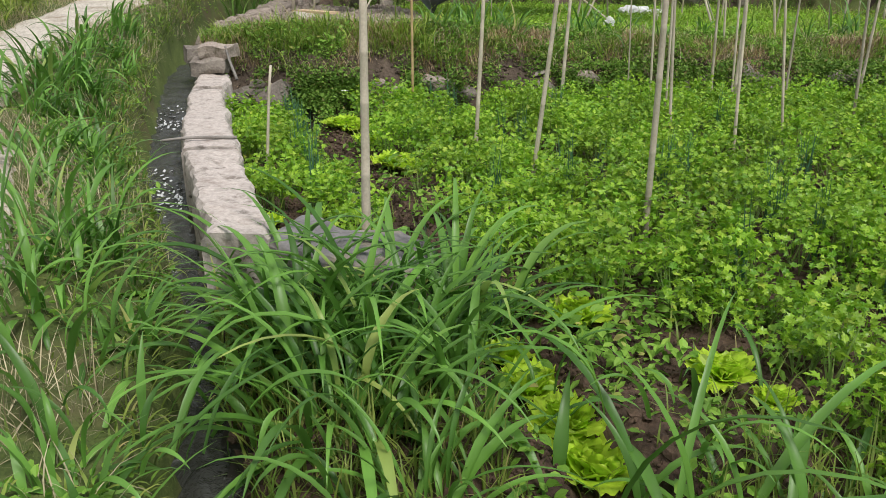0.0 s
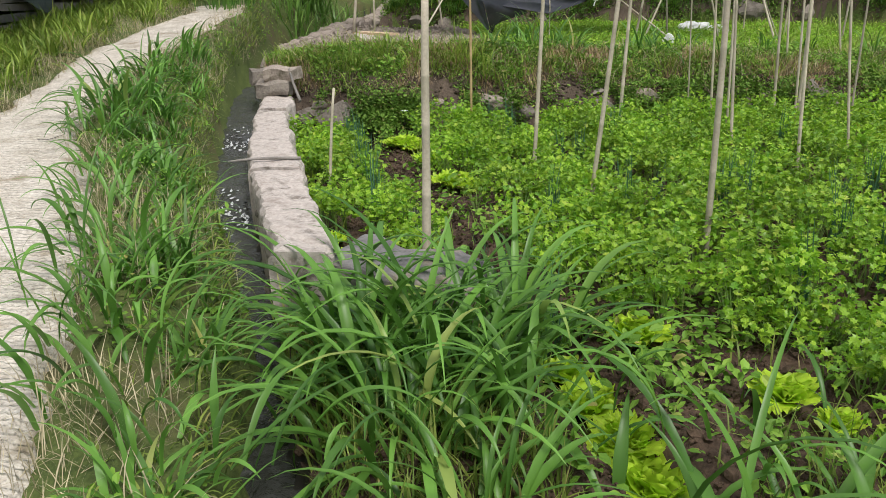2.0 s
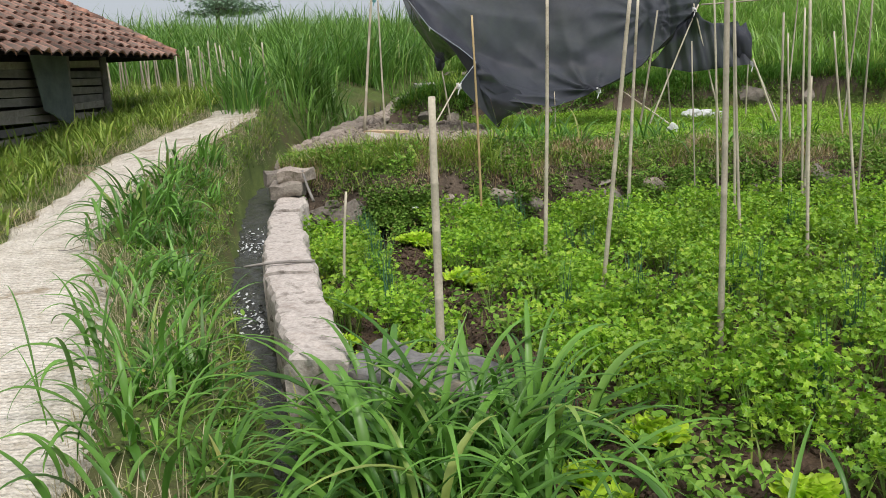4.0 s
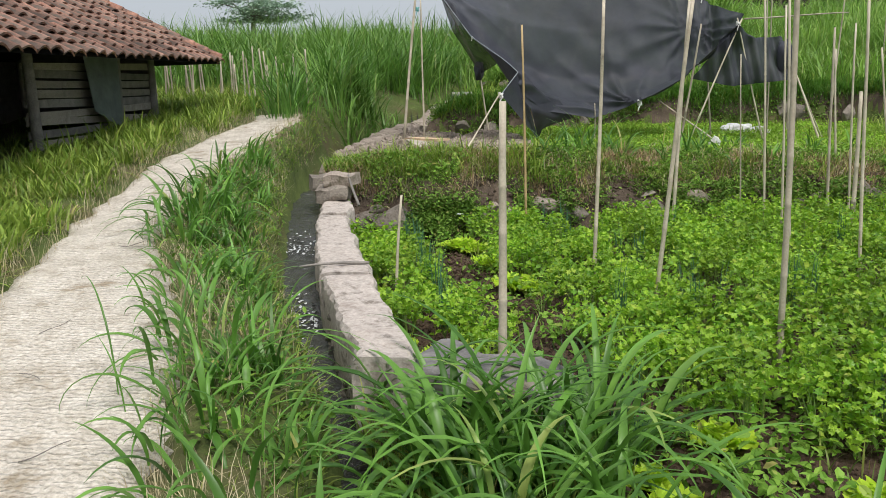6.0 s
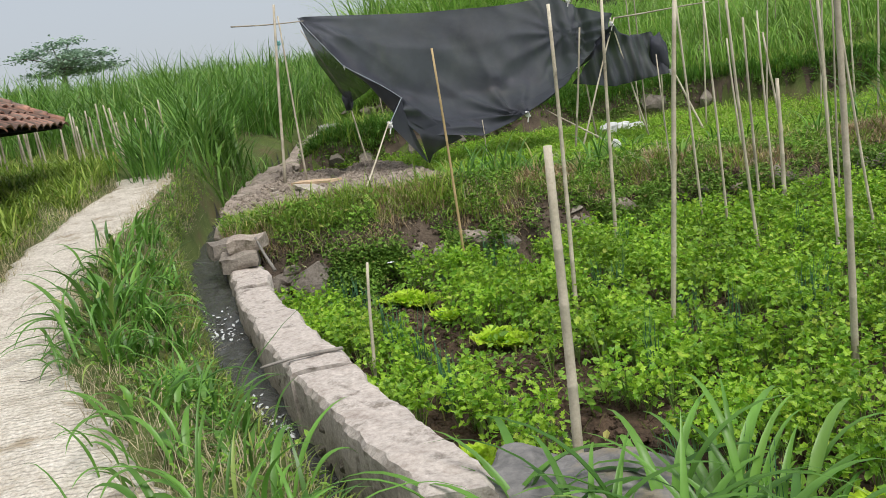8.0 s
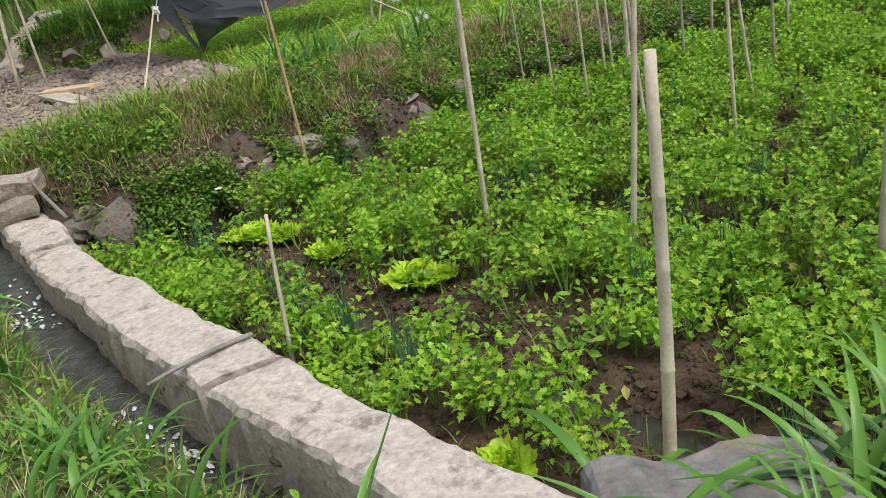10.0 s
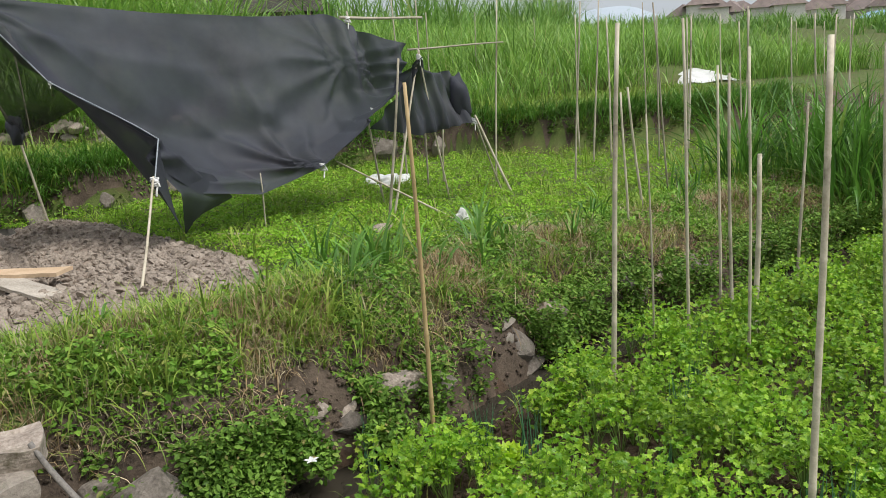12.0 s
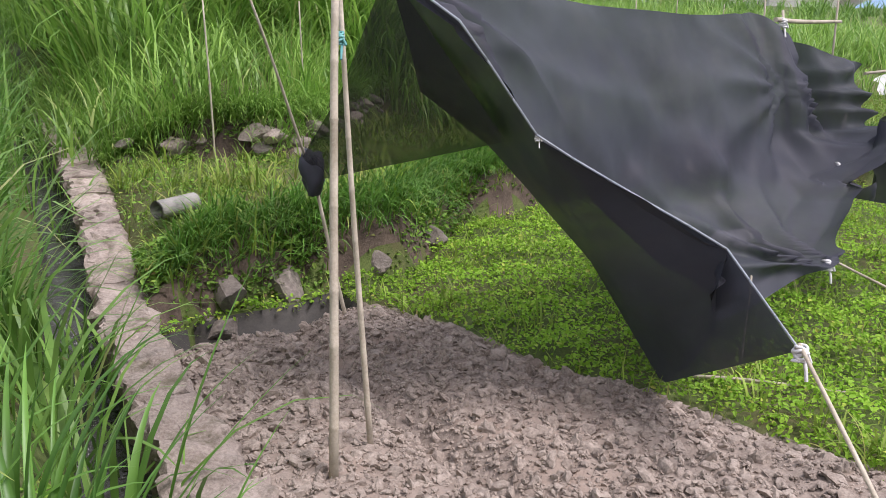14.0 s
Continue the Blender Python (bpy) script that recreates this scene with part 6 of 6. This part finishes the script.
def bag(x, y, z, s, seed, label, stretch=(1, 0.7, 0.5)):
    """Thin crumpled plastic, creased all over."""
    v, f = lump(seed, stretch, 0.6, 4)
    v = v + np.array([noise.noise_vector(Vector(p) * 9)[:] for p in v]) * 0.045
    ob = thing("plastic_bag", mesh_of("plastic_bag", v * s, f, M_PLASTIC, None, True), label, "plastic bag")
    ob.location = (x, y, z)


bag(2.0, 10.6, 0.29, 0.17, 3, "crumpled white plastic bag on the grass", (0.7, 0.6, 0.9))
bag(3.0, 13.8, 0.24, 0.45, 5, "white plastic sheet heaped behind the net")
bag(3.4, 13.9, 0.22, 0.3, 6, "white plastic scrap behind the net")
rock(1.35, 11.0, 0.24, 0.34, 0.2, 0.12, 25, 77, M_COPE, "pale flat stone among the low plants")
# sack laid over a stake
bm = bmesh.new()
bmesh.ops.create_grid(bm, x_segments=24, y_segments=16, size=0.5)
for v in bm.verts:
    d = max(abs(v.co.x), abs(v.co.y) * 0.9)
    v.co = Vector((v.co.x * 2.2, v.co.y * 1.3, -0.95 * d ** 1.3 + 0.05 * math.sin(v.co.x * 14) * d + 0.04 * noise.noise(v.co * 6)))
me = bpy.data.meshes.new("sack")
bm.to_mesh(me)
bm.free()
me.materials.append(M_PLASTIC)
sack = thing("sack", me, "white plastic sack draped over a stake like a roof", "sack")
sack.location = (14.4, 18.0, 1.28)
pole((14.4, 18.0, land_z(14.4, 18.0) - 0.1), (14.4, 18.0, 1.28), 0.02, M_BAMBOO, "stake under the draped sack", "terrace stakes")
pipe = holder("pipe_piece", (-1.68, 15.75, 0.85), "short grey cut pipe lying on the grass", "pipe")
bm = bmesh.new()
for r_, fl in ((0.075, False), (0.06, True)):
    bmesh.ops.create_cone(bm, cap_ends=False, segments=20, radius1=r_, radius2=r_, depth=0.4)
me = bpy.data.meshes.new("tube")
bm.to_mesh(me)
bm.free()
me.materials.append(M_PIPE)
under("tube", me, pipe, "", pose(-1.68, 15.75, 0.9, 90, 0, -65))
# butterfly-sized white flower by the pool
fl = thing("white_flower", mesh_of("white_flower", *strew(*OVAL, np.zeros((5, 3)), turns(np.arange(5) * 1.256, np.full(5, -0.3), np.zeros(5)), np.full(5, 0.04)), M_PLASTIC), "small white five-petalled flower at the bed's corner", "flower")
fl.location = (-0.95, 7.75, -0.12)

# ---- tiled hut ----
hut = holder("hut", (-6.3, 9.0, 0.5), "old wooden hut with a clay tile roof and woven bamboo walls", "hut")
HX = -5.55
for y, lean in ((8.2, 0.02), (10.0, 0.05), (11.0, -0.03)):
    z = float(path_z(y)) - 0.25
    under("post", rod_mesh("post", (HX, y, z), (HX + lean, y - lean, 1.75), 0.06, 0.055, M_WOOD, 0, 8, 0.008, y), hut)
under("beam", box_mesh("beam", (0.1, 5.2, 0.1), M_WOOD, 0.01), hut, "", pose(HX, 8.6, 1.66))
for k in range(11):
    z = 0.42 + 0.105 * k
    under("wall_board", box_mesh("wall_board", (0.03, 2.9, 0.085), M_WOVEN if k % 3 else M_WOOD, 0, 0.012, 3, k), hut, "", pose(HX - 0.06 + 0.012 * (k % 2), 9.6, z, random.uniform(-1.2, 1.2), 0, 0))
under("inner_wall", box_mesh("inner_wall", (0.06, 6.0, 2.3), M_WOVEN, 0.01), hut, "", pose(-7.6, 8.4, 1.0))
under("end_wall", box_mesh("end_wall", (2.0, 0.06, 2.2), M_WOOD, 0.01), hut, "", pose(-6.6, 11.05, 0.9))
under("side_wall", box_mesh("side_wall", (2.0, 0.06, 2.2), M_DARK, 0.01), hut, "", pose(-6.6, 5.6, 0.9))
q, f = sheet([(HX + 0.08, 9.15, 1.58), (HX + 0.1, 9.9, 1.58)], [(HX + 0.1, 9.25, 0.95), (HX + 0.12, 9.85, 0.7)], [(HX + 0.08, 9.15, 1.58), (HX + 0.1, 9.25, 0.95)], [(HX + 0.1, 9.9, 1.58), (HX + 0.12, 9.85, 0.7)], 14, 14, 0, 3.0, 0.04)
under("hung_cloth", mesh_of("hung_cloth", q, f, surface("faded_cloth", (0.09, 0.11, 0.10), (0.17, 0.20, 0.18), 6, 0.9, 0.3), None, True), hut, "faded grey-green cloth hung on the wall")
# roof: front slope from the eave to the ridge, hipped at the uphill end
EZ, RZ, EX, RX = 1.55, 2.4, -4.75, -6.25
# near-black decks carry the shade under the tiles in their colour
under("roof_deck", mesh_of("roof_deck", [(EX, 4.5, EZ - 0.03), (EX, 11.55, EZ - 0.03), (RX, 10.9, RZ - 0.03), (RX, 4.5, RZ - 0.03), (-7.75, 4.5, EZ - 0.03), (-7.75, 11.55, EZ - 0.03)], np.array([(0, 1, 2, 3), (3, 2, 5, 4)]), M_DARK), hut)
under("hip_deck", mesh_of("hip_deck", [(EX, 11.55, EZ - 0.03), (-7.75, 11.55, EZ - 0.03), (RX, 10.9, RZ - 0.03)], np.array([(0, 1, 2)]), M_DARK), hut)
tv, tf = [], []
for i in range(5):
    for j in range(7):
        t = j / 6
        tv.append((-0.13 + 0.26 * i / 4, (t - 0.5) * 0.225, 0.035 * math.sin(t * math.pi * 1.35 - 0.35) - 0.014 * i / 4 * 0))
for j in range(7):
    tv.append((0.13, tv[28 + j][1], tv[28 + j][2] - 0.022))
for i in range(5):
    for j in range(6):
        a_ = i * 7 + j
        tf.append((a_, a_ + 1, a_ + 8, a_ + 7))
tile_me = mesh_of("roof_tile", tv, np.array(tf), M_TILE)
ang = math.degrees(math.atan2(RZ - EZ, EX - RX))
n_rows = 9
L = math.hypot(RZ - EZ, EX - RX)
cnt = 0
for i in range(n_rows):
    s = (i + 0.35) / n_rows
    x, z = EX + (RX - EX) * s, EZ + (RZ - EZ) * s
    y = 11.5 - 0.62 * s
    while y > 5.2 and cnt < 300:
        under("roof_tile", tile_me, hut, "", pose(x, y, z + 0.022 + random.uniform(0.0, 0.018), random.uniform(-6, 6), ang - 6 + random.uniform(-6, 6), random.uniform(-9, 9)))
        y -= 0.205
        cnt += 1
for i in range(14):
    y = 4.8 + i * 0.44
    under("ridge_tile", rod_mesh("ridge_tile", (RX, y, RZ + 0.02 + random.uniform(-0.015, 0.02)), (RX, y + 0.42, RZ + 0.02), 0.085, 0.075, M_TILE, 0, 9), hut)
for i in range(9):
    s0, s1 = i / 9, (i + 1) / 9 + 0.02
    a_ = (EX + (RX - EX) * s0, 11.55 - 0.65 * s0, EZ + (RZ - EZ) * s0 + 0.03)
    b2 = (EX + (RX - EX) * s1, 11.55 - 0.65 * s1, EZ + (RZ - EZ) * s1 + 0.03)
    under("hip_tile", rod_mesh("hip_tile", a_, b2, 0.085, 0.07, M_TILE, 0, 9), hut)

# ---- stake fence at the field behind the hut ----
fence = holder("stake_fence", (-5.8, 13.3, 0.9), "row of thin pale stakes in front of the tall grass", "fence")
random.seed(21)
for i in range(64):
    x = -9.8 + i * 0.094 + random.gauss(0, 0.03)
    y = 12.6 + random.gauss(0, 0.08) + 0.04 * (x + 6)
    z = land_z(x, y)
    under("stake", rod_mesh("stake", (x, y, z - 0.05), (x + random.gauss(0, 0.04), y, z + random.uniform(0.55, 0.85)), 0.016, 0.012, M_BAMBOO, 0, 5), fence)

# ---- sheds up the hill ----
M_SHED = surface("dark_boards", (0.02, 0.018, 0.016), (0.09, 0.08, 0.07), 3, 0.95, 0.5, 40, 0.4)


def shed(x, y, w, d_, h, rz, label):
    z = land_z(x, y)
    ob = holder("shed", (x, y, z), label, "shed")
    m = pose(x, y, z, 0, 0, rz)
    under("wall", box_mesh("wall", (w, d_, h), M_SHED, 0.02), ob, "", m @ pose(0, 0, h / 2 - 0.2))
    for k in range(9):
        under("post", box_mesh("post", (0.1, 0.1, h), M_THATCH, 0.01), ob, "", m @ pose(-w / 2 + w * k / 8, -d_ / 2 - 0.06, h / 2 - 0.1))
    me = bpy.data.meshes.new("roof")
    a_, b2 = w / 2 + 0.12, d_ / 2 + 0.15
    me.from_pydata([(-a_, -b2, h - 0.25), (a_, -b2, h - 0.25), (a_, b2, h - 0.25), (-a_, b2, h - 0.25), (-a_ + 0.6, 0, h + 0.9), (a_ - 0.6, 0, h + 0.9)], [], [(0, 1, 5, 4), (2, 3, 4, 5), (1, 2, 5), (3, 0, 4), (3, 2, 1, 0)])
    me.materials.append(M_SHED)
    under("roof", me, ob, "dark grey thatched roof", m)


shed(10.2, 39.5, 9.4, 3.0, 1.6, -6, "long dark old shed with a thatched roof on the slope")

# ---- flat-topped tree on the skyline ----
tree = holder("tree", (-15.2, 42.5, 2.5), "distant flat-crowned tree above the grass hill", "tree")
tz = land_z(-15.2, 42.5)
under("trunk", rod_mesh("trunk", (-15.2, 42.5, tz), (-15.1, 42.5, 5.4), 0.16, 0.1, M_WOOD, 0, 8, 0.08), tree)
random.seed(31)
pts, szs = [], []
for i in range(22):
    a_, r_ = random.uniform(0, 6.28), random.uniform(0.3, 2.2)
    c = Vector((-15.1 + r_ * math.cos(a_), 42.5 + r_ * math.sin(a_) * 0.8, 4.7 + 0.55 * random.randint(0, 3) * (1 - r_ / 3.4)))
    under("limb", rod_mesh("limb", (-15.15, 42.5, 4.6 + 0.03 * i), c, 0.05, 0.02, M_WOOD, 0, 5, 0.05, i), tree)
    for k in range(190):
        pts.append((c.x + random.gauss(0, 0.42), c.y + random.gauss(0, 0.4), c.z + random.gauss(0, 0.09)))
        szs.append(random.uniform(0.12, 0.24))
n = len(pts)
v, f = strew(*OVAL, np.array(pts), turns(rng.uniform(0, 6.3, n), rng.normal(0, 0.3, n), rng.normal(0, 0.3, n)), np.array(szs))
under("crown", mesh_of("crown", v, f, L_TREE), tree)

# ---- village on the far slope ----
def house(x, y, w, d_, h, rz, roof, z=None, wallm=M_WALLW):
    z = land_z(x, y) if z is None else z
    ob = holder("house", (x, y, z), "distant village house with a pitched roof", "house", "village houses")
    m = pose(x, y, z, 0, 0, rz)
    under("wall", box_mesh("wall", (w, d_, h), wallm, 0.05), ob, "", m @ pose(0, 0, h / 2 - 1))
    for k in range(3):
        under("window", box_mesh("window", (0.9, 0.12, 1.1), M_DARK, 0.02), ob, "", m @ pose(-w / 3 + k * w / 3, -d_ / 2 - 0.02, h / 2 - 0.4))
    a_, b2 = w / 2 + 0.7, d_ / 2 + 0.7
    me = bpy.data.meshes.new("roof")
    me.from_pydata([(-a_, -b2, h - 1.1), (a_, -b2, h - 1.1), (a_, b2, h - 1.1), (-a_, b2, h - 1.1), (-a_ + 2, 0, h + 1.6), (a_ - 2, 0, h + 1.6)], [], [(0, 1, 5, 4), (2, 3, 4, 5), (1, 2, 5), (3, 0, 4), (3, 2, 1, 0)])
    me.materials.append(roof)
    under("roof", me, ob, "", m)
    return ob, m


random.seed(41)
for i in range(26):
    t = i / 25
    x, y = 160 + 22 * t + random.uniform(-6, 6), 134 - 46 * t + random.uniform(-10, 16)
    house(x, y, random.uniform(6, 9), 6, random.uniform(3, 4.5), random.uniform(20, 70), M_ROOFFAR, 7.2 + random.uniform(-0.9, 0.9) - 2.4 * t)
house(148, 85, 13, 8, 3.0, 55, M_BLUE, 2.0)
ob, m = house(157, 132, 7, 6, 4.6, 45, M_ROOFFAR, 8.2)
under("tower", box_mesh("tower", (2.0, 2.0, 6), M_WALLW, 0.1), ob, "", m @ pose(-2, 0, 5.0))
under("dome", mesh_of("dome", lump(1, (2, 2, 2.4), 0.0, 3)[0], lump(1, (1, 1, 1), 0.0, 3)[1], M_GOLD, None, True), ob, "golden dome", m @ pose(-2, 0, 8.6))
# hazy mountains; the haze is put into their pale blue-grey colour
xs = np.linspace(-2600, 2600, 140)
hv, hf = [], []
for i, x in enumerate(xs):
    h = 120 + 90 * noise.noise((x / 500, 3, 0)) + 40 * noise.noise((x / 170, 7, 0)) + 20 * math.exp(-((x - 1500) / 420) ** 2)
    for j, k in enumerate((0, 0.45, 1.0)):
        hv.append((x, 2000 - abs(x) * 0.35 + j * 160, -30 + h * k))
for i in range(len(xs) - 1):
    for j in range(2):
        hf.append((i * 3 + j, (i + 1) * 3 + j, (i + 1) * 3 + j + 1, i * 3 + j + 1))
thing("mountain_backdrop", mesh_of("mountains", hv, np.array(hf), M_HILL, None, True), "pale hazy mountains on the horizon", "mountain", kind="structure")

# twigs and scraps on the path
random.seed(61)
for x, y, rz, ln in ((-2.95, 4.95, 20, 0.16), (-2.6, 3.5, 80, 0.2), (-2.3, 3.0, 150, 0.14), (-3.3, 6.3, 10, 0.2), (-2.0, 2.4, 40, 0.18), (-3.7, 7.9, 60, 0.15), (-2.9, 5.5, 130, 0.12)):
    z = float(path_z(y)) + 0.028
    a_ = radians(rz)
    thing("twig", rod_mesh("twig", (x, y, z), (x + ln * math.cos(a_), y + ln * math.sin(a_), z + 0.01), 0.0026, 0.0018, M_WOOD, 0, 5, 0.012, x), "thin dry twig lying on the concrete path", "twig", "twigs on the path")
